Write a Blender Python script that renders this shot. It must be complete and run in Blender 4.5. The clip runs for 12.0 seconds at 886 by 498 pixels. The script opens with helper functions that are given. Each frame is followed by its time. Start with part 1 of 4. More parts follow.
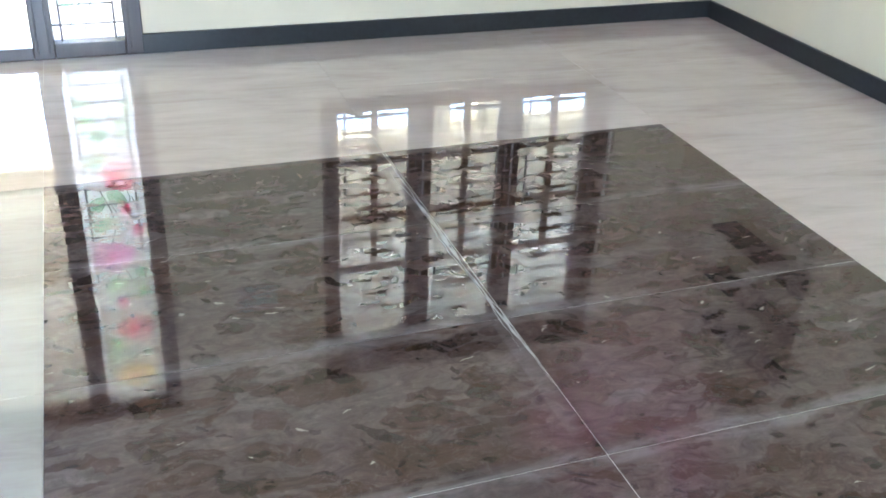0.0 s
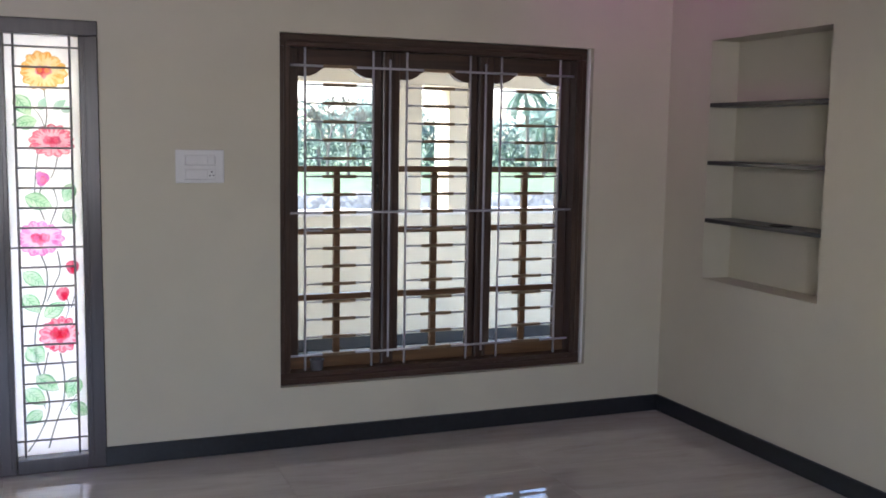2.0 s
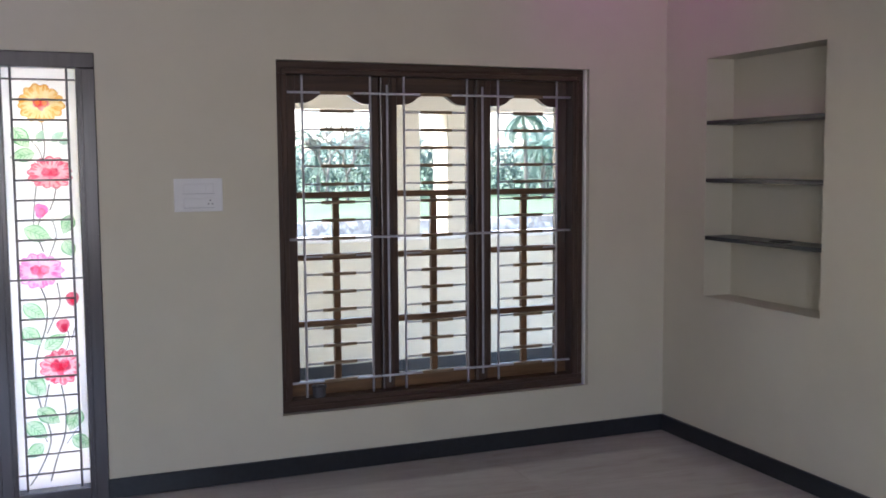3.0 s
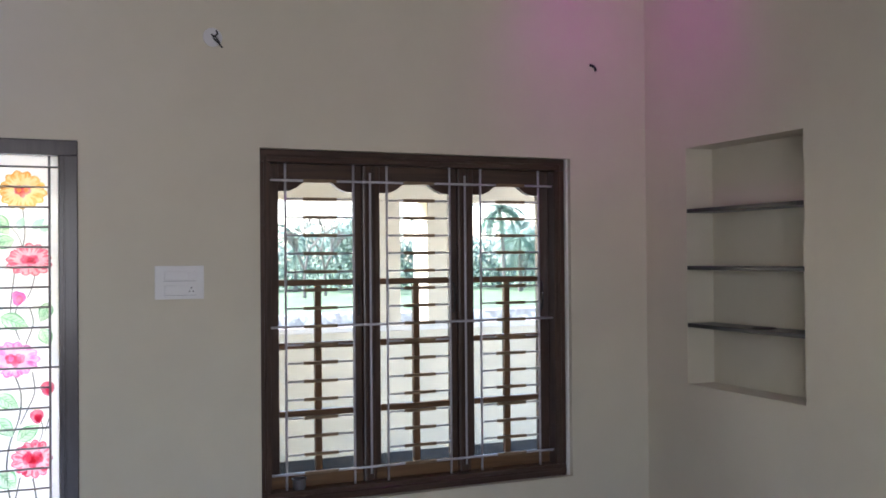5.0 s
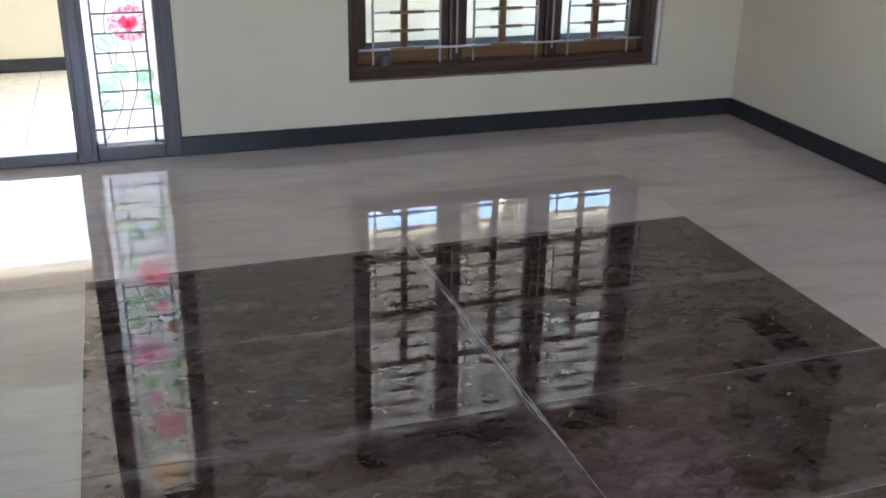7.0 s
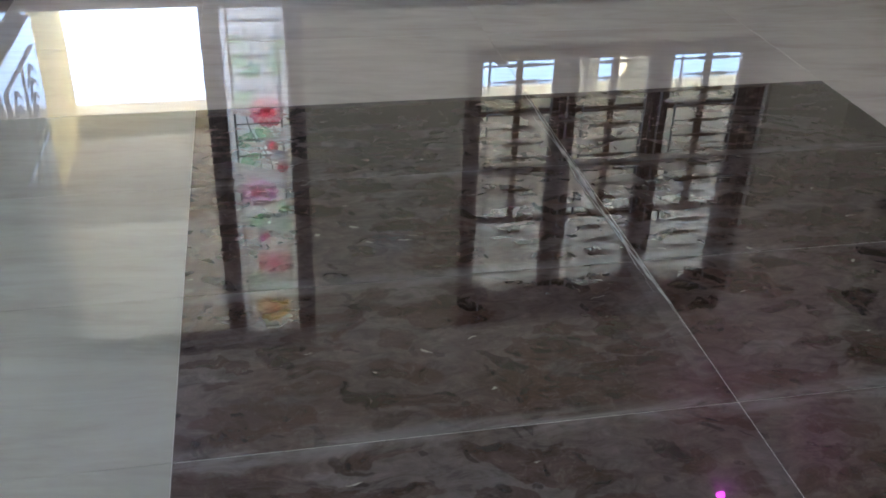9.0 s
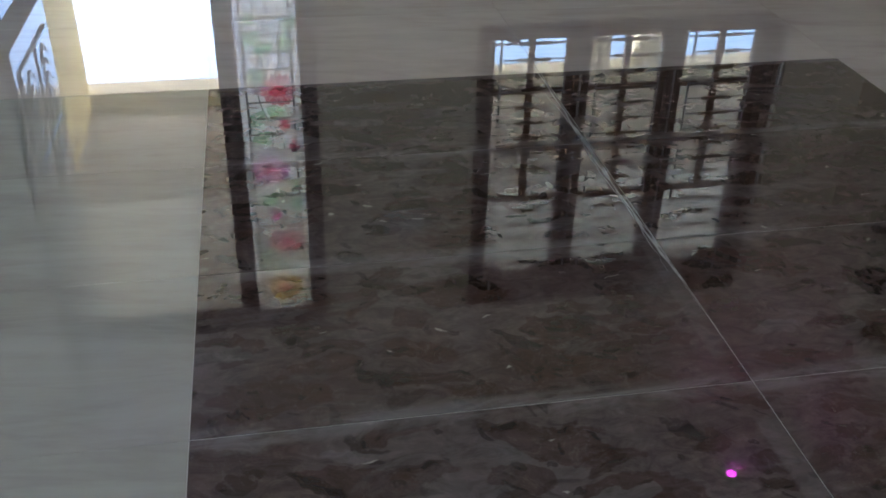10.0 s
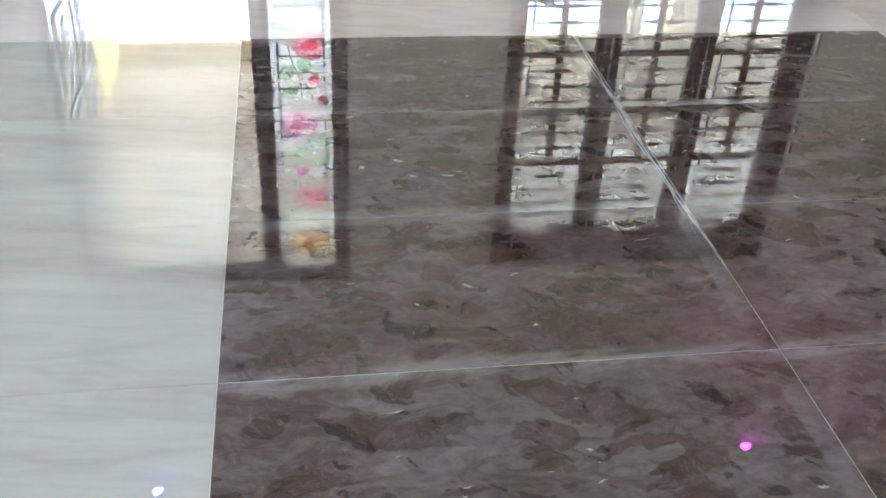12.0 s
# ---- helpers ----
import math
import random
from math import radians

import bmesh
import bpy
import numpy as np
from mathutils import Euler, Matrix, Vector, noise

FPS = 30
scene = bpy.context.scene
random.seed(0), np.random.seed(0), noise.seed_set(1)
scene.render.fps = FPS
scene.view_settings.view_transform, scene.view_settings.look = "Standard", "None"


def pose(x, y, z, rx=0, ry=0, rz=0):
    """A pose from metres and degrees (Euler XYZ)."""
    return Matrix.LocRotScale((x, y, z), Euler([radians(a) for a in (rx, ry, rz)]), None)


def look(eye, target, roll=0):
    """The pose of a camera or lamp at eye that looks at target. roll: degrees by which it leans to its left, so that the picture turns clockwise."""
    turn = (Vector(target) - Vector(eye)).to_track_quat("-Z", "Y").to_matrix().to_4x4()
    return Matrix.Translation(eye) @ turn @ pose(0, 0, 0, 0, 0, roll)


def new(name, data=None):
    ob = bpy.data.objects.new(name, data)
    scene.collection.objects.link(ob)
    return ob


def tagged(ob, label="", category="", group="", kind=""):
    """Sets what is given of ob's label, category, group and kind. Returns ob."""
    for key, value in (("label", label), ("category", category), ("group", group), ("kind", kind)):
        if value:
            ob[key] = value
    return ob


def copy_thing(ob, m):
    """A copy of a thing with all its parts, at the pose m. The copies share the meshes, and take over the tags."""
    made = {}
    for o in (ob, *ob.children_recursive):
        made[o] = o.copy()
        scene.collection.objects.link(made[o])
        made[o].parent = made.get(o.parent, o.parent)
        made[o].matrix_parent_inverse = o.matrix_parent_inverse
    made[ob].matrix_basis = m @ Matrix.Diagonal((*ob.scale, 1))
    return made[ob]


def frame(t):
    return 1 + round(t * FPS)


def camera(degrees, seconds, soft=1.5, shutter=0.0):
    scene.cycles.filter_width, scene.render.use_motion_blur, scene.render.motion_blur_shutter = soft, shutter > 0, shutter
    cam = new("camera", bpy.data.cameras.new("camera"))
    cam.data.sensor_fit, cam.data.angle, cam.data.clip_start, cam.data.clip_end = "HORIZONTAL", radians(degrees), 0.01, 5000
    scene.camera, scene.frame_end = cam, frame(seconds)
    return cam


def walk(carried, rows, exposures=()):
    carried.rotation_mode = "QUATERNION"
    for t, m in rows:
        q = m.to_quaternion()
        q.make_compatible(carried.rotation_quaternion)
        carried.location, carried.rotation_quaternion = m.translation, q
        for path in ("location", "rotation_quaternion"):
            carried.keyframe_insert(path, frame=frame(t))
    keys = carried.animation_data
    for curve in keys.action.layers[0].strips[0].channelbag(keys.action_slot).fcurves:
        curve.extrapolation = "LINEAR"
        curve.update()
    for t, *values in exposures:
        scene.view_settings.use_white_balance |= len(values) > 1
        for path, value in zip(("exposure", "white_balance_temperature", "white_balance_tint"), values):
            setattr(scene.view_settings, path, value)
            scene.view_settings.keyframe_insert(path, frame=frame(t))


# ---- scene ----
# camera and its walk
cam = camera(48.6, 12.0, soft=1.75)
PATH = [
    (0, (-3.346, -4.729, 1.487), (-2.727, -3.09, 0.523), 2.5),
    (0.5, (-3.346, -4.774, 1.527), (-2.692, -3.023, 0.816), 1.0),
    (1, (-3.34, -4.787, 1.562), (-2.656, -2.987, 1.022), 0.8),
    (1.5, (-3.347, -4.81, 1.585), (-2.611, -2.988, 1.212), 0.9),
    (2, (-3.331, -4.839, 1.597), (-2.592, -2.994, 1.371), 0.9),
    (2.5, (-3.329, -4.832, 1.593), (-2.586, -2.984, 1.409), 0.2),
    (3, (-3.324, -4.834, 1.584), (-2.585, -2.983, 1.41), -0.4),
    (3.5, (-3.316, -4.842, 1.595), (-2.58, -2.985, 1.5), -0.5),
    (3.7, (-3.34, -4.835, 1.602), (-2.593, -2.981, 1.588), -0.3),
    (4.5, (-3.345, -4.82, 1.585), (-2.59, -2.985, 1.80), -0.3),
    (5.3, (-3.342, -4.80, 1.540), (-2.563, -2.966, 1.38), -0.5),
    (5.5, (-3.332, -4.837, 1.545), (-2.579, -3.001, 1.303), -0.6),
    (6, (-3.36, -4.811, 1.506), (-2.68, -2.973, 1.108), -0.8),
    (6.5, (-3.359, -4.804, 1.498), (-2.744, -3.008, 0.869), -0.2),
    (7, (-3.363, -4.81, 1.486), (-2.779, -3.063, 0.706), 1.0),
    (7.5, (-3.344, -4.767, 1.441), (-2.812, -3.04, 0.585), 2.1),
    (7.7, (-3.35, -4.764, 1.432), (-2.854, -3.061, 0.507), 2.3),
    (9.5, (-3.341, -4.754, 1.379), (-3.015, -3.075, 0.341), 1.5),
    (10, (-3.353, -4.755, 1.387), (-3.031, -3.092, 0.323), 1.4),
    (10.5, (-3.371, -4.753, 1.373), (-3.061, -3.114, 0.27), 2.2),
    (11, (-3.378, -4.747, 1.38), (-3.08, -3.121, 0.255), 3.0),
    (11.5, (-3.381, -4.746, 1.38), (-3.091, -3.12, 0.252), 3.0),
    (12, (-3.381, -4.763, 1.368), (-3.101, -3.133, 0.243), 3.0),
]
EXPOSURES = [(0, 4.76, 5780, 9), (0.5, 4.09, 5880, 13), (1, 3.51, 5880, 16), (1.5, 3.01, 5960, 21), (2.5, 2.71, 5910, 23.5), (3.7, 2.89, 5860, 25.5), (5.3, 2.89, 5910, 21), (6, 2.58, 5930, 19), (6.5, 2.84, 5930, 18), (7.5, 3.74, 5830, 14), (9.5, 3.36, 5890, 12), (10.5, 2.94, 5890, 12), (11, 3.86, 5800, 12), (12, 4.69, 5850, 11)]
walk(cam, [(t, look(e, a, r)) for t, e, a, r in PATH], EXPOSURES)

# world and sun
SUN_DIR = Vector((-0.62, 0.78, 0)).normalized()
SUN_EL = radians(37)
world = bpy.data.worlds.new("sky")
scene.world = world
world.use_nodes = True
wn = world.node_tree.nodes
sky = wn.new("ShaderNodeTexSky")
sky.sky_type = 'NISHITA'
sky.sun_disc = False
sky.sun_elevation = SUN_EL
sky.sun_rotation = math.atan2(SUN_DIR.x, SUN_DIR.y)
sky.dust_density = 1.0
wn["Background"].inputs["Strength"].default_value = 0.15
world.node_tree.links.new(sky.outputs[0], wn["Background"].inputs["Color"])

sun = new("sun", bpy.data.lights.new("sun", 'SUN'))
sun.data.energy, sun.data.angle, sun.data.color = 5.0, radians(0.6), (1.0, 0.95, 0.87)
sun.matrix_world = look(SUN_DIR * 30 * math.cos(SUN_EL) + Vector((0, 0, 30 * math.sin(SUN_EL))), (0, 0, 0))


def area_lamp(name, eye, target, w, h, watts, colour):
    ob = new(name, bpy.data.lights.new(name, 'AREA'))
    ob.data.shape, ob.data.size, ob.data.size_y = 'RECTANGLE', w, h
    ob.data.energy, ob.data.color = watts, colour
    ob.matrix_world = look(eye, target)
    return ob


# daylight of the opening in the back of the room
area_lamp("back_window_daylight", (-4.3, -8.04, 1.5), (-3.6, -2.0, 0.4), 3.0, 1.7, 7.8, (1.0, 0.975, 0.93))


def spot_lamp(name, at, target, watts, colour, size=120):
    ob = new(name, bpy.data.lights.new(name, 'SPOT'))
    ob.data.energy, ob.data.color = watts, colour
    ob.data.spot_size, ob.data.spot_blend, ob.data.shadow_soft_size = radians(size), 1.0, 0.03
    ob.matrix_world = look(at, target)
    return ob


CEIL = 3.05
MAGENTA, BLUE = (1.0, 0.06, 0.90), (0.22, 0.22, 1.0)
spot_lamp("magenta_spot", (-0.69, -0.69, CEIL - 0.012), (-0.04, -0.04, 2.65), 0.66, MAGENTA, 150)
spot_lamp("blue_spot", (-4.28, -0.70, CEIL - 0.012), (-4.28, 0.0, 2.65), 1.0, BLUE, 165)


# materials
class Mat:
    """A small writer of node materials."""

    def __init__(self, name):
        self.m = bpy.data.materials.new(name)
        self.m.use_nodes = True
        self.n, self.l = self.m.node_tree.nodes, self.m.node_tree.links
        self.b = self.n["Principled BSDF"]
        self.tc = None

    def node(self, kind, **props):
        nd = self.n.new(kind)
        for k, v in props.items():
            if k in nd.inputs:
                nd.inputs[k].default_value = v
        return nd

    def link(self, a, b):
        self.l.new(a, b)

    def coords(self, scale=(1, 1, 1), rot=(0, 0, 0), source="Object", shift=False):
        tc = self.n.new("ShaderNodeTexCoord")
        mp = self.n.new("ShaderNodeMapping")
        mp.inputs["Scale"].default_value = scale
        mp.inputs["Rotation"].default_value = [radians(a) for a in rot]
        self.link(tc.outputs[source], mp.inputs["Vector"])
        if shift:
            oi = self.n.new("ShaderNodeObjectInfo")
            mu = self.n.new("ShaderNodeMath")
            mu.operation = 'MULTIPLY'
            mu.inputs[1].default_value = 37.0
            self.link(oi.outputs["Random"], mu.inputs[0])
            cb = self.n.new("ShaderNodeCombineXYZ")
            for i in range(3):
                self.link(mu.outputs[0], cb.inputs[i])
            self.link(cb.outputs[0], mp.inputs["Location"])
        return mp.outputs[0]

    def grained(self, scale, turn):
        """Coordinates turned in the plane first and stretched after, so that streaks run aslant."""
        mp = self.n.new("ShaderNodeMapping")
        mp.inputs["Scale"].default_value = scale
        self.link(self.coords((1, 1, 1), (0, 0, turn), shift=True), mp.inputs["Vector"])
        return mp.outputs[0]

    def noise(self, vec, scale, detail=4, rough=0.55, dist=0.0):
        nd = self.n.new("ShaderNodeTexNoise")
        nd.inputs["Scale"].default_value = scale
        nd.inputs["Detail"].default_value = detail
        nd.inputs["Roughness"].default_value = rough
        nd.inputs["Distortion"].default_value = dist
        self.link(vec, nd.inputs["Vector"])
        return nd.outputs["Fac"]

    def ramp(self, fac, stops, smooth=False):
        nd = self.n.new("ShaderNodeValToRGB")
        if smooth:
            nd.color_ramp.interpolation = 'EASE'
        while len(nd.color_ramp.elements) < len(stops):
            nd.color_ramp.elements.new(0.5)
        for e, (p, c) in zip(nd.color_ramp.elements, stops):
            e.position = p
            e.color = (*c, 1) if len(c) == 3 else c
        self.link(fac, nd.inputs[0])
        return nd.outputs[0]

    def mix(self, fac, a, b, kind='MIX'):
        nd = self.n.new("ShaderNodeMix")
        nd.data_type, nd.blend_type = 'RGBA', kind
        for sock, v in ((nd.inputs[0], fac), (nd.inputs[6], a), (nd.inputs[7], b)):
            if isinstance(v, (int, float)):
                sock.default_value = v
            elif isinstance(v, tuple):
                sock.default_value = (*v, 1)
            else:
                self.link(v, sock)
        return nd.outputs[2]

    def math(self, op, a, b=0.0, clamp=False):
        nd = self.n.new("ShaderNodeMath")
        nd.operation, nd.use_clamp = op, clamp
        for sock, v in zip(nd.inputs, (a, b)):
            if isinstance(v, (int, float)):
                sock.default_value = v
            else:
                self.link(v, sock)
        return nd.outputs[0]

    def bump(self, height, strength, distance=0.01):
        nd = self.n.new("ShaderNodeBump")
        nd.inputs["Strength"].default_value = strength
        nd.inputs["Distance"].default_value = distance
        self.link(height, nd.inputs["Height"])
        self.link(nd.outputs[0], self.b.inputs["Normal"])

    def base(self, colour):
        if isinstance(colour, tuple):
            self.b.inputs["Base Color"].default_value = (*colour, 1)
        else:
            self.link(colour, self.b.inputs["Base Color"])

    def set(self, **kw):
        for k, v in kw.items():
            key = {"rough": "Roughness", "metal": "Metallic", "ior": "IOR", "coat": "Coat Weight", "coat_rough": "Coat Roughness",
                   "trans": "Transmission Weight", "spec": "Specular IOR Level"}[k]
            if isinstance(v, (int, float)):
                self.b.inputs[key].default_value = v
            else:
                self.link(v, self.b.inputs[key])
        return self


def plain(name, colour, rough=0.5, vary=0.12, scale=6.0, bump=0.15, **kw):
    """Paint, metal or stone: one colour with soft stains and a fine grain."""
    k = Mat(name)
    v = k.coords()
    big = k.noise(v, scale, 5)
    fine = k.noise(v, scale * 22, 3)
    lo = tuple(c * (1 - vary) for c in colour)
    hi = tuple(min(1.0, c * (1 + vary)) for c in colour)
    c = k.ramp(big, [(0.3, lo), (0.7, hi)])
    k.base(k.mix(k.math('MULTIPLY', fine, 0.12), c, tuple(c2 * 0.8 for c2 in colour)))
    k.set(rough=rough, **kw)
    if bump:
        k.bump(fine, bump, 0.002)
    return k.m


def wood(name, dark, light, rough=0.35, axis=2, coat=0.3):
    k = Mat(name)
    sc = [26, 26, 26]
    sc[axis] = 1.6
    v = k.coords(tuple(sc), shift=True)
    grain = k.noise(v, 1.0, 6, 0.6, 1.2)
    v2 = k.coords((3, 3, 3), shift=True)
    big = k.noise(v2, 1.0, 3)
    c = k.ramp(grain, [(0.3, dark), (0.55, tuple((a + b) / 2 for a, b in zip(dark, light))), (0.75, light)])
    k.base(k.mix(k.math('MULTIPLY', big, 0.5), c, tuple(a * 0.7 for a in dark)))
    k.set(rough=rough, coat=coat, coat_rough=0.15)
    k.bump(grain, 0.12, 0.002)
    return k.m


def wall_paint(name, colour, rough=0.55):
    k = Mat(name)
    v = k.coords()
    big = k.noise(v, 1.1, 5, 0.6)
    mid = k.noise(k.coords((1, 1, 0.45)), 5.0, 5)
    fine = k.noise(v, 160, 3)
    c = k.ramp(big, [(0.3, tuple(a * 0.93 for a in colour)), (0.7, tuple(min(1, a * 1.04) for a in colour))])
    k.base(k.mix(k.math('MULTIPLY', mid, 0.25), c, tuple(a * 0.9 for a in colour)))
    k.set(rough=rough, spec=0.35)
    k.bump(k.math('ADD', k.math('MULTIPLY', fine, 0.25), mid), 0.12, 0.004)
    return k.m


def tile_edge(k, hx, hy):
    """Distances from the two pairs of rims of a tile that is centred on its own origin."""
    tc = k.n.new("ShaderNodeTexCoord")
    sp = k.n.new("ShaderNodeSeparateXYZ")
    k.link(tc.outputs["Object"], sp.inputs[0])
    ax, ay = k.math('ABSOLUTE', sp.outputs[0]), k.math('ABSOLUTE', sp.outputs[1])
    return k.math('SUBTRACT', hx, ax), k.math('SUBTRACT', hy, ay)


def dark_marble():
    k = Mat("brown_marble")
    v = k.coords((1, 1, 1), (0, 0, 10), shift=True)

    def warped(vec, scale, amount):
        w = k.n.new("ShaderNodeTexNoise")
        w.inputs["Scale"].default_value, w.inputs["Detail"].default_value = scale, 3
        k.link(vec, w.inputs["Vector"])
        add = k.n.new("ShaderNodeVectorMath")
        add.operation = 'MULTIPLY_ADD'
        k.link(w.outputs["Color"], add.inputs[0])
        add.inputs[1].default_value = (amount, amount, 0)
        k.link(vec, add.inputs[2])
        return add.outputs[0]

    def cells(vec, sx, sy, rot, seed):
        mp = k.n.new("ShaderNodeMapping")
        mp.inputs["Scale"].default_value = (sx, sy, 1)
        mp.inputs["Location"].default_value = (seed, seed * 1.7, seed)
        tn = k.n.new("ShaderNodeMapping")
        tn.inputs["Rotation"].default_value = (0, 0, radians(rot))
        k.link(vec, tn.inputs["Vector"])
        k.link(tn.outputs[0], mp.inputs["Vector"])
        vo = k.n.new("ShaderNodeTexVoronoi")
        vo.inputs["Scale"].default_value = 1.0
        k.link(mp.outputs[0], vo.inputs["Vector"])
        sc = k.n.new("ShaderNodeSeparateColor")
        k.link(vo.outputs["Color"], sc.inputs[0])
        return vo.outputs["Distance"], sc.outputs[0], sc.outputs[1]

    w = warped(warped(v, 5.0, 0.16), 19.0, 0.06)
    tone = k.noise(w, 2.2, 5, 0.6)
    c = k.ramp(tone, [(0.32, (0.085, 0.050, 0.042)), (0.48, (0.128, 0.096, 0.092)), (0.70, (0.155, 0.132, 0.132))])
    # lens-shaped brown clasts, a few darker ones and a few grey ones
    for sx, sy, rot, seed, lo, hi, col, keep in ((3.4, 9, 8, 3, 0.42, 0.455, (0.075, 0.038, 0.028), 0.60), (5, 13, -14, 41, 0.36, 0.40, (0.068, 0.036, 0.027), 0.5), (6, 17, -18, 8, 0.32, 0.36, (0.046, 0.024, 0.018), 0.50),
                                                 (5, 15, 28, 13, 0.28, 0.32, (0.026, 0.016, 0.013), 0.36), (4, 10, -6, 17, 0.30, 0.33, (0.190, 0.172, 0.172), 0.26),
                                                 (16, 34, 20, 21, 0.26, 0.32, (0.024, 0.015, 0.013), 0.2)):
        d, r, _ = cells(w, sx, sy, rot, seed)
        inside = k.ramp(d, [(lo, (1, 1, 1)), (hi, (0, 0, 0))])
        pick = k.ramp(r, [(keep, (0.66, 0.66, 0.66)), (keep + 0.02, (0, 0, 0))])
        c = k.mix(k.mix(1.0, inside, pick, 'MULTIPLY'), c, col)
    speck = k.noise(w, 60, 4, 0.7)
    c = k.mix(k.ramp(speck, [(0.52, (0, 0, 0)), (0.72, (0.5, 0.5, 0.5))]), c, (0.20, 0.17, 0.16))
    grey = k.noise(k.coords((2.0, 6, 1), (0, 0, -8), shift=True), 1.0, 6, 0.65, 1.5)
    c = k.mix(k.ramp(grey, [(0.55, (0, 0, 0)), (0.72, (0.5, 0.5, 0.5))]), c, (0.20, 0.19, 0.195))
    # crinkled fine web of darker and lighter stone
    web = k.noise(k.coords((1.0, 1.9, 1), (0, 0, 22), shift=True), 11.0, 8, 0.72, 1.4)
    c = k.mix(1.0, c, k.ramp(web, [(0.36, (0.62, 0.59, 0.57)), (0.49, (0.97, 0.96, 0.95)), (0.64, (1.30, 1.30, 1.30))]), 'MULTIPLY')
    # short pale flecks
    d, r, _ = cells(w, 8, 28, -12, 31)
    fleck = k.ramp(d, [(0.06, (1, 1, 1)), (0.11, (0, 0, 0))])
    gate = k.ramp(r, [(0.30, (1, 1, 1)), (0.31, (0, 0, 0))])
    c = k.mix(k.mix(1.0, fleck, gate, 'MULTIPLY'), c, (0.50, 0.47, 0.43))
    # dried polish left along the joints, in a soft band
    _, dy = tile_edge(k, 0.6, 0.3)
    wipe = k.noise(k.coords((2.2, 7, 1), shift=True), 1.0, 6, 0.7, 0.8)
    rim_y = k.ramp(dy, [(0.0, (0.65, 0.65, 0.65)), (0.018, (0.45, 0.45, 0.45)), (0.05, (0, 0, 0))], True)
    band = k.mix(1.0, rim_y, k.ramp(wipe, [(0.42, (0.02, 0.02, 0.02)), (0.60, (1, 1, 1))]), 'MULTIPLY')
    # a scraped strip beside the middle joint
    gp2 = k.n.new("ShaderNodeNewGeometry")
    sp = k.n.new("ShaderNodeSeparateXYZ")
    k.link(gp2.outputs["Position"], sp.inputs[0])
    aside = k.math('ABSOLUTE', k.math('ADD', sp.outputs[0], 2.378))
    strip = k.ramp(aside, [(0.0, (0.20, 0.20, 0.20)), (0.024, (0.17, 0.17, 0.17)), (0.030, (0, 0, 0))])
    worn = k.ramp(k.noise(k.coords((2, 4, 1), shift=True), 1.0, 4, 0.6), [(0.44, (0, 0, 0)), (0.52, (1, 1, 1))])
    dust = k.mix(1.0, band, k.mix(1.0, strip, worn, 'MULTIPLY'), 'LIGHTEN')
    c = k.mix(dust, c, (0.36, 0.355, 0.365))
    k.base(k.mix(1.0, c, (0.655, 0.64, 0.635), 'MULTIPLY'))
    wav = k.noise(k.coords((1, 1, 1), shift=True), 4.0, 0, 0.3)
    k.set(rough=k.math('ADD', 0.004, k.math('MULTIPLY', dust, 0.05)), ior=1.63)
    k.bump(wav, 0.010, 0.006)
    return k.m


def light_marble(name, tint):
    k = Mat(name)
    v = k.grained((1.0, 5.0, 1), 5)
    streak = k.noise(v, 1.6, 6, 0.62, 0.9)
    fine = k.noise(k.grained((2, 14, 1), 8), 1.8, 5, 0.6, 0.6)
    cloud = k.noise(k.coords(shift=True), 2.2, 5, 0.6)
    c = k.ramp(streak, [(0.28, (0.37, 0.325, 0.305)), (0.46, (0.435, 0.39, 0.37)), (0.7, (0.49, 0.445, 0.43))])
    c = k.mix(k.ramp(fine, [(0.5, (0, 0, 0)), (0.75, (0.4, 0.4, 0.4))]), c, (0.33, 0.28, 0.26))
    c = k.mix(k.ramp(cloud, [(0.4, (0, 0, 0)), (0.7, (0.35, 0.35, 0.35))]), c, (0.55, 0.53, 0.51))
    k.base(k.mix(1.0, c, tint, 'MULTIPLY'))
    k.set(rough=0.006, ior=1.68)
    k.bump(k.noise(k.coords(shift=True), 3.5, 1, 0.3), 0.006, 0.006)
    return k.m


WALL = wall_paint("cream_wall_paint", (0.66, 0.615, 0.495))
CEILING = wall_paint("white_ceiling_paint", (0.80, 0.79, 0.76))
PORCH = wall_paint("yellow_porch_paint", (0.74, 0.685, 0.54), 0.8)
PORCH_SIDE = wall_paint("deep_yellow_porch_paint", (0.86, 0.70, 0.33), 0.8)
PORCH_TAUPE = wall_paint("taupe_porch_paint", (0.46, 0.42, 0.36), 0.8)
PORCH_WHITE = wall_paint("white_porch_paint", (0.84, 0.83, 0.79), 0.8)
DARK = dark_marble()
LIGHT = light_marble("beige_marble", (1.22, 1.23, 1.22))
PALE = light_marble("grey_white_marble", (0.87, 0.97, 0.93))
GRANITE = plain("black_granite", (0.016, 0.019, 0.024), 0.32, 0.2, 40, 0.03)
GROUT = plain("pale_grout", (0.55, 0.54, 0.52), 0.8, 0.25, 20, 0.3)
FRAME_WOOD = wood("dark_varnished_teak", (0.036, 0.019, 0.014), (0.115, 0.062, 0.042), 0.32, 2)
FRAME_WOOD_X = wood("dark_varnished_teak_level", (0.036, 0.019, 0.014), (0.115, 0.062, 0.042), 0.32, 0)
SASH_WOOD = wood("brown_teak", (0.095, 0.045, 0.019), (0.28, 0.145, 0.060), 0.4, 2)
SASH_WOOD_X = wood("brown_teak_level", (0.095, 0.045, 0.019), (0.28, 0.145, 0.060), 0.4, 0)
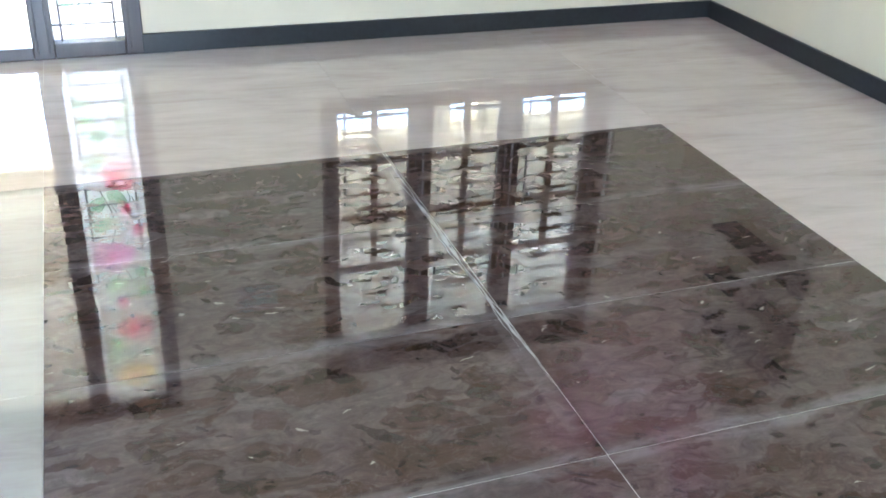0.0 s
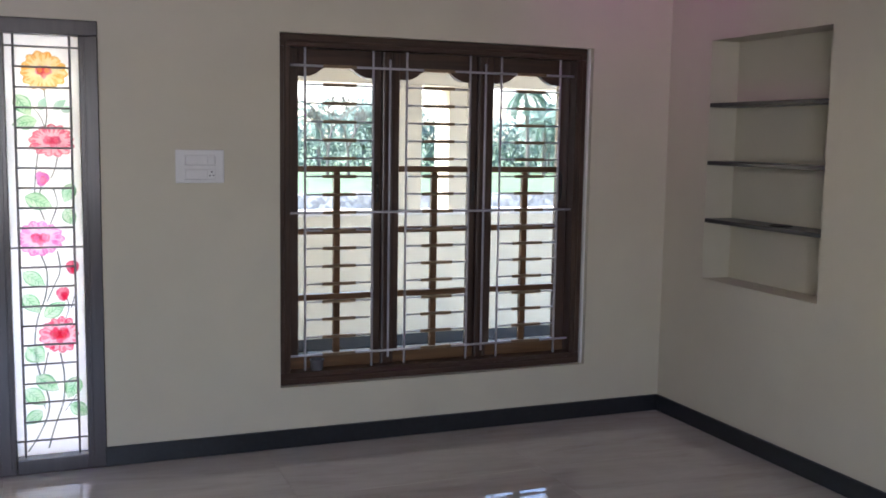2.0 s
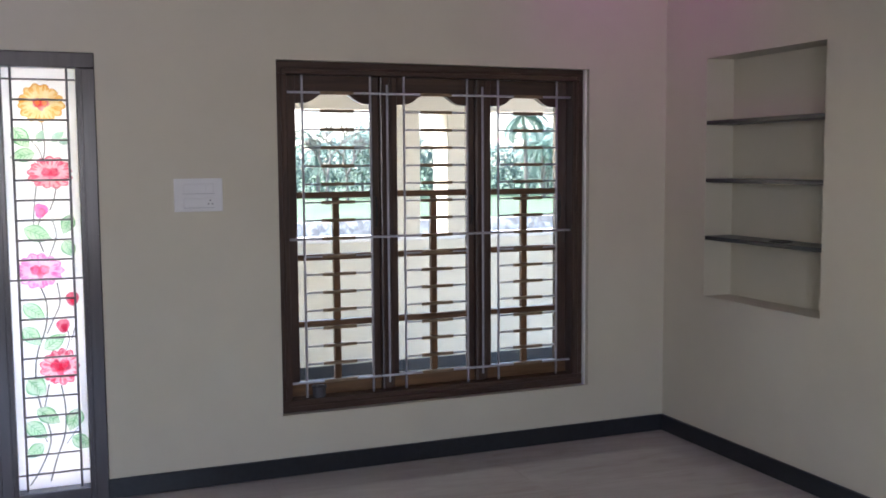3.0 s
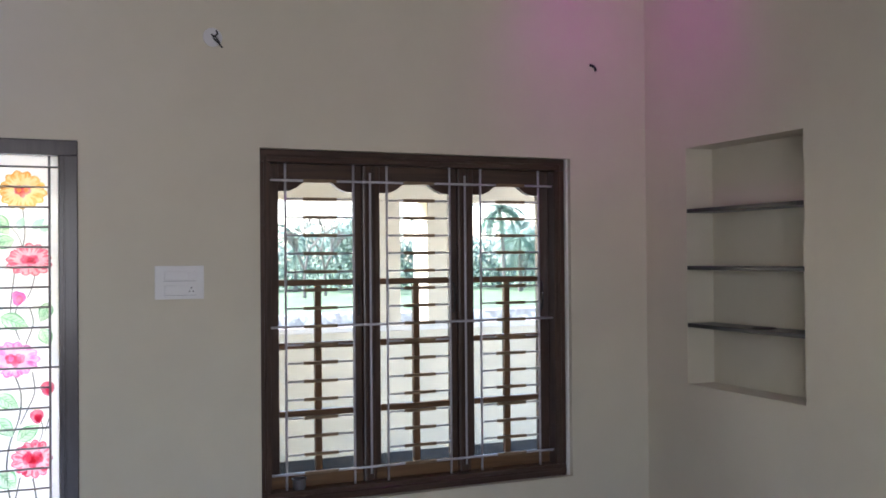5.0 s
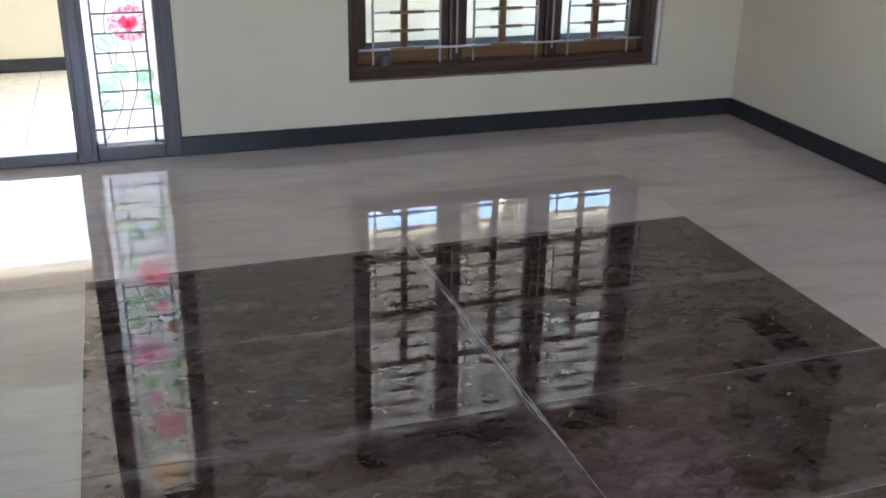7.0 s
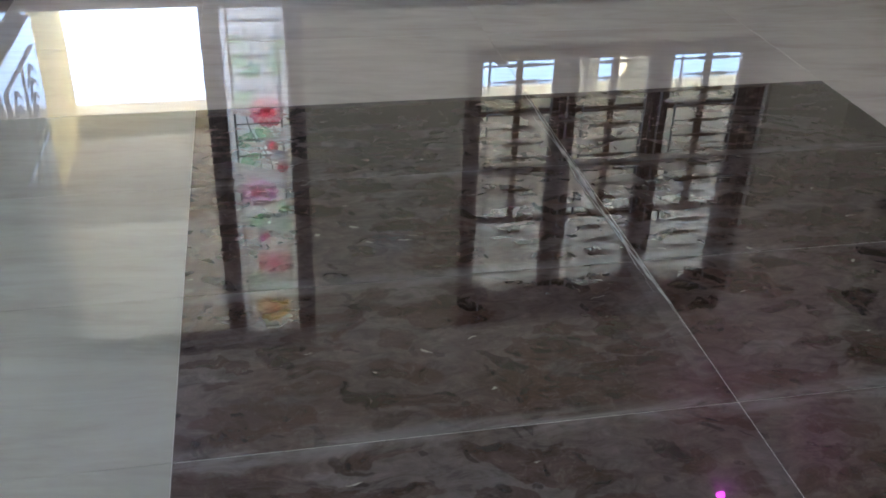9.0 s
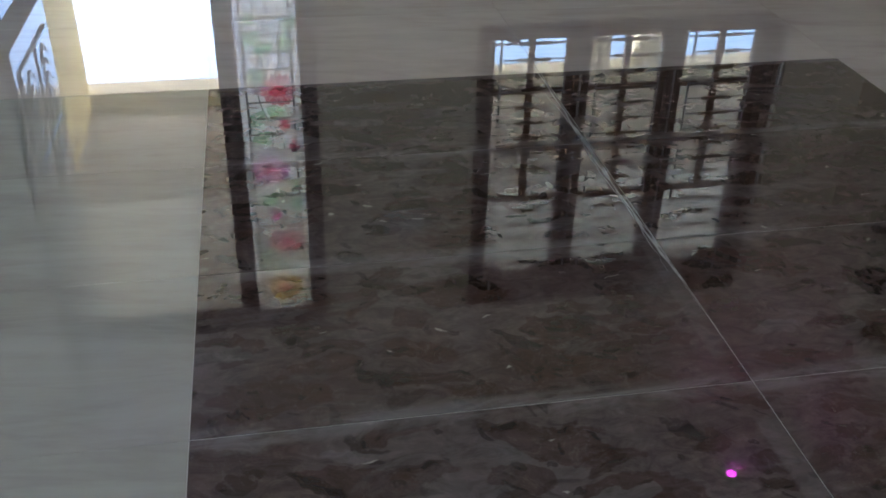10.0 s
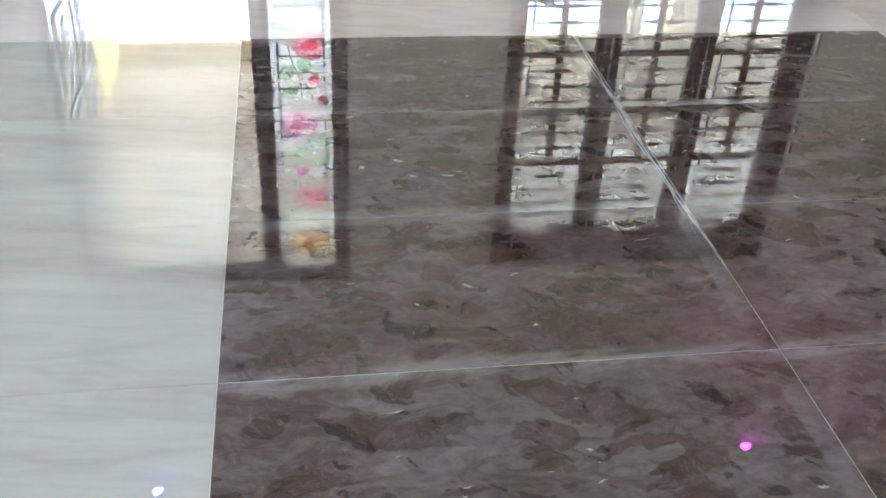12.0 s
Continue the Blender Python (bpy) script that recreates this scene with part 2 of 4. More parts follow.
DOOR_WOOD = wood("dark_door_teak", (0.030, 0.016, 0.011), (0.085, 0.045, 0.026), 0.12, 2, 0.8)
DOOR_FRAME = wood("plum_brown_door_frame", (0.030, 0.020, 0.022), (0.060, 0.042, 0.044), 0.3, 2)
BAR = plain("pale_grey_bar_paint", (0.50, 0.49, 0.54), 0.4, 0.1, 14, 0.05)
SLEEVE = plain("bronze_sleeve_paint", (0.22, 0.15, 0.085), 0.45, 0.2, 30, 0.1)
LEAD = plain("grey_grille_paint", (0.24, 0.235, 0.25), 0.4, 0.12, 20, 0.05)
PLASTIC = plain("white_switch_plastic", (0.80, 0.80, 0.80), 0.3, 0.03, 8, 0)
PLASTIC_GREY = plain("grey_switch_line", (0.42, 0.42, 0.44), 0.4, 0.05, 8, 0)
BLACK = plain("black_iron", (0.02, 0.02, 0.022), 0.4, 0.2, 30, 0.1)
CUP = plain("grey_pipe_cap", (0.09, 0.09, 0.10), 0.4, 0.15, 30, 0.05)
STEEL = plain("brushed_steel", (0.6, 0.6, 0.6), 0.3, 0.08, 30, 0.05, metal=1.0)


def clear_glass():
    k = Mat("clear_glass")
    k.n.remove(k.b)
    tr = k.n.new("ShaderNodeBsdfTransparent")
    tr.inputs[0].default_value = (0.83, 0.85, 0.845, 1)
    gl = k.n.new("ShaderNodeBsdfGlossy")
    gl.inputs["Roughness"].default_value = 0.02
    fr = k.n.new("ShaderNodeFresnel")
    fr.inputs[0].default_value = 1.45
    mx = k.n.new("ShaderNodeMixShader")
    k.link(fr.outputs[0], mx.inputs[0])
    k.link(tr.outputs[0], mx.inputs[1])
    k.link(gl.outputs[0], mx.inputs[2])
    k.link(mx.outputs[0], k.n["Material Output"].inputs[0])
    return k.m


def see_through_paint(name, colour, dark, clear=0.25, scale=30):
    """Glass paint: passes coloured light, with brush streaks."""
    k = Mat(name)
    k.n.remove(k.b)
    f = k.noise(k.coords((1, 1, 1)), scale, 4)
    c = k.ramp(f, [(0.32, dark), (0.62, colour)])
    tl = k.n.new("ShaderNodeBsdfTranslucent")
    tr = k.n.new("ShaderNodeBsdfTransparent")
    k.link(c, tl.inputs[0])
    k.link(c, tr.inputs[0])
    mx = k.n.new("ShaderNodeMixShader")
    mx.inputs[0].default_value = clear
    k.link(tl.outputs[0], mx.inputs[1])
    k.link(tr.outputs[0], mx.inputs[2])
    k.link(mx.outputs[0], k.n["Material Output"].inputs[0])
    return k.m


GLASS = clear_glass()
FROST = see_through_paint("frosted_white_glass", (0.97, 0.985, 1.0), (0.95, 0.97, 0.99), 0.20, 6)
P_RED = see_through_paint("red_glass_paint", (0.92, 0.32, 0.42), (0.78, 0.08, 0.18), 0.5)
P_DEEP = see_through_paint("crimson_glass_paint", (0.80, 0.12, 0.22), (0.60, 0.03, 0.09), 0.5)
P_PINK = see_through_paint("pink_glass_paint", (0.93, 0.46, 0.78), (0.80, 0.20, 0.55), 0.5)
P_ROSE = see_through_paint("rose_glass_paint", (0.95, 0.45, 0.56), (0.80, 0.14, 0.28), 0.5)
P_ORANGE = see_through_paint("orange_glass_paint", (0.98, 0.70, 0.28), (0.85, 0.42, 0.10), 0.5)
P_YELLOW = see_through_paint("yellow_glass_paint", (1.0, 0.87, 0.52), (0.97, 0.70, 0.28), 0.5)
P_BLUSH = see_through_paint("blush_glass_paint", (0.99, 0.70, 0.75), (0.92, 0.42, 0.52), 0.5)
P_LILAC = see_through_paint("lilac_glass_paint", (0.98, 0.76, 0.92), (0.92, 0.54, 0.80), 0.5)
P_GREEN = see_through_paint("green_glass_paint", (0.82, 0.97, 0.80), (0.52, 0.86, 0.54), 0.5)
P_LEAFRIM = see_through_paint("deep_green_glass_paint", (0.42, 0.72, 0.46), (0.20, 0.50, 0.26), 0.5)
P_MINT = see_through_paint("mint_glass_paint", (0.70, 0.95, 0.82), (0.50, 0.85, 0.68), 0.5)
P_STEM = see_through_paint("grey_stem_paint", (0.20, 0.25, 0.22), (0.10, 0.12, 0.11), 0.4)


def glow(name, colour, strength):
    k = Mat(name)
    k.base(colour)
    k.b.inputs["Emission Color"].default_value = (*colour, 1)
    k.b.inputs["Emission Strength"].default_value = strength
    return k.m


# mesh helpers
def box(bm, x0, x1, y0, y1, z0, z1, bevel=0.0, segs=1):
    m = Matrix.Translation(((x0 + x1) / 2, (y0 + y1) / 2, (z0 + z1) / 2)) @ Matrix.Diagonal((x1 - x0, y1 - y0, z1 - z0, 1))
    vs = bmesh.ops.create_cube(bm, size=1.0, matrix=m)["verts"]
    if bevel:
        es = list({e for v in vs for e in v.link_edges})
        bmesh.ops.bevel(bm, geom=es, offset=bevel, segments=segs, affect='EDGES', profile=0.6)
    return bm


def rod(bm, a, b, r0, r1=None, n=8, cap=True):
    a, b = Vector(a), Vector(b)
    d = b - a
    m = Matrix.Translation((a + b) / 2) @ d.to_track_quat("Z", "Y").to_matrix().to_4x4()
    bmesh.ops.create_cone(bm, cap_ends=cap, segments=n, radius1=r0, radius2=r0 if r1 is None else r1, depth=d.length, matrix=m)
    return bm


def mesh_of(name, bm, mat, smooth=False):
    me = bpy.data.meshes.new(name)
    bm.to_mesh(me)
    bm.free()
    me.materials.append(mat)
    if smooth:
        me.polygons.foreach_set("use_smooth", [True] * len(me.polygons))
    return me


def part(name, bm, material, parent=None, label="", smooth=False):
    ob = new(name, mesh_of(name, bm, material, smooth))
    ob.parent = parent
    if label:
        tagged(ob, label)
    return ob


def box_part(name, dims, material, parent, label="", bevel=0.003):
    return part(name, box(bmesh.new(), *dims, bevel=bevel), material, parent, label)


def thing(name, at, label, category, group="", kind=""):
    ob = new(name)
    ob.location = at
    ob.empty_display_size = 0.05
    bpy.context.view_layer.update()
    return tagged(ob, label, category, group, kind)


def cut_wall(us, vs, holes, t0, t1, put):
    """A solid wall on a grid of cells with openings left out; put turns (u, v, t) into a place."""
    bm = bmesh.new()
    seen = {}

    def vert(u, v, t):
        key = (round(u, 4), round(v, 4), round(t, 4))
        if key not in seen:
            seen[key] = bm.verts.new(put(u, v, t))
        return seen[key]

    def solid(i, j):
        if not (0 <= i < len(us) - 1 and 0 <= j < len(vs) - 1):
            return False
        u, v = (us[i] + us[i + 1]) / 2, (vs[j] + vs[j + 1]) / 2
        return not any(a < u < b and c < v < d for a, b, c, d in holes)

    for i in range(len(us) - 1):
        for j in range(len(vs) - 1):
            if not solid(i, j):
                continue
            a, b, c, d = us[i], us[i + 1], vs[j], vs[j + 1]
            for t in (t0, t1):
                bm.faces.new([vert(a, c, t), vert(b, c, t), vert(b, d, t), vert(a, d, t)])
            for di, dj, p, q in ((-1, 0, (a, c), (a, d)), (1, 0, (b, c), (b, d)), (0, -1, (a, c), (b, c)), (0, 1, (a, d), (b, d))):
                if not solid(i + di, j + dj):
                    bm.faces.new([vert(*p, t0), vert(*q, t0), vert(*q, t1), vert(*p, t1)])
    bmesh.ops.recalc_face_normals(bm, faces=bm.faces)
    return bm


# plan of the room: the corner of the window wall and the niche wall is the origin
LEFT, BACK, THICK = -7.0, -8.0, 0.23
WX0, WX1, WZ0, WZ1 = -2.272, -0.520, 0.313, 2.10
DX0, DX1, DZ = -4.49, -3.115, 2.10
NY0, NY1, NZ0, NZ1, NDEPTH = -1.262, -0.378, 0.845, 2.138, 0.18

tagged(part("wall_north", cut_wall([LEFT - THICK, DX0, DX1, WX0, WX1 + 0.013, 0.0], [-0.02, WZ0, DZ, CEIL + 0.1], [(DX0, DX1, -0.1, DZ), (WX0, WX1 + 0.013, WZ0, WZ1)],
     0.0, THICK, lambda u, v, t: (u, t, v)), WALL), "cream painted plaster wall with window and door openings", "wall", kind="structure")
tagged(part("wall_east", cut_wall([BACK - THICK, NY0, NY1, THICK], [-0.02, NZ0, NZ1, CEIL + 0.1], [(NY0, NY1, NZ0, NZ1)],
     0.0, NDEPTH, lambda u, v, t: (t, u, v)), WALL), "cream painted plaster wall with a recessed shelf niche", "wall", kind="structure")
tagged(part("wall_niche_back", box(bmesh.new(), NDEPTH, NDEPTH + 0.12, BACK - THICK, THICK, -0.02, CEIL + 0.1), WALL), "cream painted back of the wall niche", "wall", kind="structure")
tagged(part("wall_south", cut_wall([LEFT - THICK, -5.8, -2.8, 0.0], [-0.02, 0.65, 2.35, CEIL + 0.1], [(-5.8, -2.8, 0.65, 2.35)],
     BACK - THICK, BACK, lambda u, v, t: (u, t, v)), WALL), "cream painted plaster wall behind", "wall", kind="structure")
tagged(part("wall_west", box(bmesh.new(), LEFT - THICK, LEFT, BACK, 0.0, -0.02, CEIL + 0.1), WALL), "cream painted plaster side wall", "wall", kind="structure")
tagged(part("ceiling", box(bmesh.new(), LEFT, 0.0, BACK, 0.0, CEIL, CEIL + 0.1), CEILING), "plain white painted ceiling", "ceiling", kind="structure")

# plaster edge beside the window frame
tagged(part("trim", box(bmesh.new(), WX1 + 0.0005, WX1 + 0.0125, 0.03, 0.20, WZ0, WZ1), PORCH_WHITE), "pale plaster edge beside the window frame", "trim", kind="structure")

# skirting of black granite
tagged(part("baseboard", box(bmesh.new(), DX1 - 0.006, -0.0005, -0.016, -0.0005, 0.0015, 0.096, 0.002), GRANITE), "polished black granite skirting along the window wall", "skirting", kind="structure")
tagged(part("baseboard", box(bmesh.new(), -0.016, -0.0005, BACK, -0.017, 0.0015, 0.096, 0.002), GRANITE), "polished black granite skirting along the niche wall", "skirting", kind="structure")
tagged(part("baseboard", box(bmesh.new(), LEFT, DX0 + 0.006, -0.016, -0.0005, 0.0015, 0.096, 0.002), GRANITE), "polished black granite skirting beside the door", "skirting", kind="structure")

# floor bed; its marble tiles come last
floor = tagged(part("floor", box(bmesh.new(), LEFT, 0.0, BACK, 0.0, -0.12, -0.0012), GROUT), "polished marble tile floor with a dark brown centre panel", "floor", kind="structure")

# window with three sashes
PITCH, MID = 0.547, -1.396
FY = 0.045
window = tagged(thing("window_1", (MID, FY, WZ0), "dark teak window of three glazed sashes with muntins", "window"), kind="structure")
base = Matrix.Translation(-window.location)


def wpart(name, bm, mat, parent, label="", smooth=False):
    bm.transform(base)
    return part(name, bm, mat, parent, label, smooth)


FW = 0.064
frame_top = wpart("window_frame", box(bmesh.new(), WX0, WX1, FY, 0.165, WZ1 - FW, WZ1, 0.006, 2), FRAME_WOOD_X, window)
wpart("window_sill", box(bmesh.new(), WX0, WX1, FY, 0.165, WZ0, WZ0 + FW, 0.006, 2), FRAME_WOOD_X, window)
for x in (WX0, WX1 - FW):
    wpart("window_frame", box(bmesh.new(), x, x + FW, FY + 0.002, 0.165, WZ0 + FW, WZ1 - FW, 0.006, 2), FRAME_WOOD, window)
# raised bead round the frame
for x in (WX0 + FW * 0.55, WX1 - FW * 0.55):
    wpart("bead", box(bmesh.new(), x - 0.006, x + 0.006, FY - 0.004, FY + 0.006, WZ0 + 0.035, WZ1 - 0.035, 0.003), FRAME_WOOD, window)
for z in (WZ0 + FW * 0.55, WZ1 - FW * 0.55):
    wpart("bead", box(bmesh.new(), WX0 + 0.042, WX1 - 0.042, FY - 0.006, FY + 0.004, z - 0.006, z + 0.006, 0.003), FRAME_WOOD_X, window)
for s in (-0.5, 0.5):
    x = MID + s * PITCH
    wpart("mullion", box(bmesh.new(), x - 0.034, x + 0.034, 0.100, 0.165, WZ0 + FW, WZ1 - FW, 0.006, 2), FRAME_WOOD, window)
    for e in (-0.02, 0.02):
        wpart("bead", box(bmesh.new(), x + e - 0.005, x + e + 0.005, 0.095, 0.102, WZ0 + FW, WZ1 - FW, 0.002), FRAME_WOOD, window)

SY0, SY1 = 0.122, 0.160
Z_LO, Z_HI = WZ0 + FW, WZ1 - FW
for b in (-1, 0, 1):
    cx = MID + b * PITCH
    half = PITCH / 2 - 0.035
    gl, g = 0.207, 0.196
    lo_x = WX0 + FW if b == -1 else cx - half
    hi_x = WX1 - FW if b == 1 else cx + half
    sash = wpart("sash", box(bmesh.new(), lo_x, hi_x, SY0, SY1, Z_LO, 0.448, 0.004), SASH_WOOD_X, window, "brown teak sash with glass panes")
    for x0, x1 in ((lo_x, cx - gl), (cx + g, hi_x)):
        wpart("stile", box(bmesh.new(), x0, x1, SY0 + 0.001, SY1 - 0.001, 0.448, Z_HI, 0.004), FRAME_WOOD, sash)
    # top rail with a shaped lower edge
    bm = bmesh.new()
    low = [(-gl, 1.895), (-0.150, 1.897), (-0.115, 1.912), (-0.085, 1.935), (-0.06, 1.951), (0.06, 1.951), (0.085, 1.935), (0.115, 1.912), (0.150, 1.897), (g, 1.895)]
    ring = [(u, z) for u, z in low] + [(g, Z_HI), (-gl, Z_HI)]
    f = bm.faces.new([bm.verts.new((cx + u, SY0, z)) for u, z in ring])
    ex = bmesh.ops.extrude_face_region(bm, geom=[f])["geom"]
    bmesh.ops.translate(bm, vec=(0, SY1 - SY0, 0), verts=[v for v in ex if isinstance(v, bmesh.types.BMVert)])
    bmesh.ops.recalc_face_normals(bm, faces=bm.faces)
    wpart("top_rail", bm, FRAME_WOOD_X, sash)
    for z in (1.425, 1.101, 0.753):
        wpart("muntin", box(bmesh.new(), cx - gl, cx + g, SY0 + 0.003, SY1 - 0.003, z - 0.016, z + 0.016, 0.004), SASH_WOOD_X, sash)
    for z0, z1 in ((0.448, 0.737), (0.769, 1.085), (1.117, 1.409)):
        wpart("muntin", box(bmesh.new(), cx - 0.018, cx + 0.018, SY0 + 0.003, SY1 - 0.003, z0, z1, 0.004), SASH_WOOD, sash)
        for x0, x1 in ((cx - gl, cx - 0.018), (cx + 0.018, cx + g)):
            wpart("pane", box(bmesh.new(), x0, x1, 0.140, 0.144, z0, z1), GLASS, sash).visible_shadow = False
    wpart("pane", box(bmesh.new(), cx - gl, cx + g, 0.140, 0.144, 1.441, 1.953), GLASS, sash).visible_shadow = False
    # bow handle on the right stile
    bm = bmesh.new()
    hx = cx + g + 0.018
    pts = [(hx, SY0, 1.41), (hx, SY0 - 0.016, 1.395), (hx, SY0 - 0.022, 1.35), (hx, SY0 - 0.022, 1.31), (hx, SY0 - 0.016, 1.265), (hx, SY0, 1.25)]
    for p, q in zip(pts, pts[1:]):
        rod(bm, p, q, 0.006, n=8)
    wpart("handle", bm, BLACK, sash, "black iron pull handle", True)

# grille of bars in front of the sashes
GY = 0.085
grille = thing("window_grille", (MID, GY, WZ0), "pale grey painted iron grille with bronze sleeves, in the window", "grille")
base = Matrix.Translation(-grille.location)
Z_TOP, Z_STEP = 1.947, 0.0932
for b in (-1, 0, 1):
    for s in (-0.181, 0.181):
        x = MID + b * PITCH + s
        wpart("upright_bar", rod(bmesh.new(), (x, GY, 0.372), (x, GY, 2.043), 0.0065, n=8), BAR, grille, "", True)
for s in (-0.5, 0.5):
    x = MID + s * PITCH
    wpart("upright_bar", rod(bmesh.new(), (x, GY + 0.002, 0.418), (x, GY + 0.002, 1.995), 0.0065, n=8), BAR, grille, "", True)
bm = rod(bmesh.new(), (-0.181, 0, 0), (0.181, 0, 0), 0.0045, n=6)
short_bar = mesh_of("cross_bar", bm, BAR, True)
bm = box(bmesh.new(), -0.090, 0.090, -0.009, 0.009, -0.0085, 0.0085, 0.004, 2)
sleeve_mesh = mesh_of("sleeve", bm, SLEEVE)
for i in range(17):
    z = Z_TOP - i * Z_STEP
    if i % 8 == 0:
        wpart("long_bar", rod(bmesh.new(), (-2.209, GY - 0.004, z), (-0.583, GY - 0.004, z), 0.0065, n=8), BAR, grille, "", True)
    for b in (-1, 0, 1):
        for name, me in (("cross_bar", short_bar), ("sleeve", sleeve_mesh)):
            if name == "cross_bar" and i % 8 == 0:
                continue
            ob = new(name, me)
            ob.parent = grille
            ob.location = (b * PITCH, -0.003 if name == "sleeve" else 0, z - WZ0)

# pipe cap on the sill of the window
cap_at = (-2.062, 0.082, WZ0 + FW)
bm = bmesh.new()
prof = [(0.0, 0.002), (0.030, 0.0), (0.033, 0.003), (0.033, 0.046), (0.038, 0.048), (0.039, 0.055), (0.037, 0.058), (0.032, 0.057), (0.030, 0.050), (0.029, 0.012), (0.0, 0.010)]
rings = []
for r, z in prof:
    rings.append([bm.verts.new((r * math.cos(a * math.tau / 20), r * math.sin(a * math.tau / 20), z)) for a in range(20)] if r else [bm.verts.new((0, 0, z))])
for p, q in zip(rings, rings[1:]):
    for i in range(20):
        j = (i + 1) % 20
        vs = [p[i % len(p)], p[j % len(p)], q[j % len(q)], q[i % len(q)]]
        vs = list(dict.fromkeys(vs))
        bm.faces.new(vs)
bmesh.ops.recalc_face_normals(bm, faces=bm.faces)
cap = tagged(part("pipe_cap", bm, CUP), "small round grey plastic pipe cap on the window sill", "pipe cap")
cap.location = cap_at

# front door frame, open leaf and painted side glass
door = tagged(thing("door_1", (-4.0, 0.0, 0.0), "dark wooden front door standing open into the room", "door"), kind="structure")
base = Matrix.Translation(-door.location)
DY0, DY1 = -0.010, 0.115
POST0, POST1 = -3.605, -3.511
JAMB = -4.405
wpart("door_jamb", box(bmesh.new(), DX0, JAMB, DY0, DY1, 0.0, DZ, 0.005, 2), DOOR_FRAME, door)
wpart("door_jamb", box(bmesh.new(), POST0, POST1, DY0, DY1, 0.0, DZ - 0.07, 0.005, 2), DOOR_FRAME, door)
wpart("door_head", box(bmesh.new(), JAMB, DX1, DY0 + 0.001, DY1, DZ - 0.07, DZ, 0.005, 2), DOOR_FRAME, door)
wpart("threshold", box(bmesh.new(), JAMB, POST0, DY0 + 0.002, DY1, 0.0, 0.060, 0.005, 2), DOOR_FRAME, door)
# rebate moulding on the post
for x in (POST0 + 0.022, POST1 - 0.022):
    wpart("bead", box(bmesh.new(), x - 0.004, x + 0.004, DY0 - 0.004, DY0 + 0.003, 0.03, DZ - 0.08, 0.002), DOOR_FRAME, door)
LX0, LX1 = JAMB + 0.002, JAMB + 0.040
leaf = wpart("door_leaf", box(bmesh.new(), LX0, LX1, -0.80, -0.014, 0.066, DZ - 0.075, 0.004), DOOR_WOOD, door, "polished dark teak leaf with carved panels")
for z0, z1 in ((0.18, 0.55), (0.62, 1.05), (1.25, 1.90)):
    for y0, y1 in ((-0.72, -0.43), (-0.39, -0.10)):
        p = part("panel", box(bmesh.new(), LX1 - 0.002 + 4.0, LX1 + 0.010 + 4.0, y0, y1, z0, z1, 0.010, 2), DOOR_WOOD, leaf)
        bm = bmesh.new()
        for i in range(5):
            zc = z0 + (z1 - z0) * (0.14 + 0.18 * i)
            for s in (-1, 1):
                rod(bm, (LX1 + 4.010, (y0 + y1) / 2, zc), (LX1 + 4.010, (y0 + y1) / 2 + s * 0.10, zc + 0.07), 0.009, 0.003, 6)
        part("carving", bm, STEEL, leaf, "silvery carved inlay", True)
bm = rod(bmesh.new(), (LX1 + 4.03, -0.74, 0.98), (LX1 + 4.03, -0.74, 1.16), 0.011, n=10)
rod(bm, (LX1 + 4.0, -0.74, 1.0), (LX1 + 4.03, -0.74, 1.0), 0.008, n=8)
rod(bm, (LX1 + 4.0, -0.74, 1.14), (LX1 + 4.03, -0.74, 1.14), 0.008, n=8)
part("handle", bm, STEEL, leaf, "steel pull handle", True)

side = tagged(thing("window_2", (-3.36, 0.0, 0.0), "tall narrow sidelight of white glass painted with roses", "window"), kind="structure")
base = Matrix.Translation(-side.location)
GX0, GX1 = -3.198, -3.115
wpart("window_frame", box(bmesh.new(), GX0, GX1, DY0, DY1, 0.0, DZ - 0.07, 0.005, 2), DOOR_FRAME, side)
wpart("bead", box(bmesh.new(), GX0 + 0.018, GX0 + 0.028, DY0 - 0.004, DY0 + 0.003, 0.03, DZ - 0.08, 0.002), DOOR_FRAME, side)
wpart("window_sill", box(bmesh.new(), POST1, GX0, DY0 + 0.002, DY1, 0.0, 0.070, 0.005, 2), DOOR_FRAME, side)
wpart("pane", box(bmesh.new(), POST1, GX0, 0.062, 0.067, 0.070, DZ - 0.07), FROST, side, "frosted white glass pane")

PY = 0.0585
V1, V2 = -3.474, -3.236
S_TOP, S_STEP = 1.977, 0.0915


def gp(u, i, k=0):
    """A place on the painted glass: u across between the two uprights, i bars down."""
    return (V1 + u * (V2 - V1) + 0.006, PY - 0.0004 * k, S_TOP - i * S_STEP - 0.002)


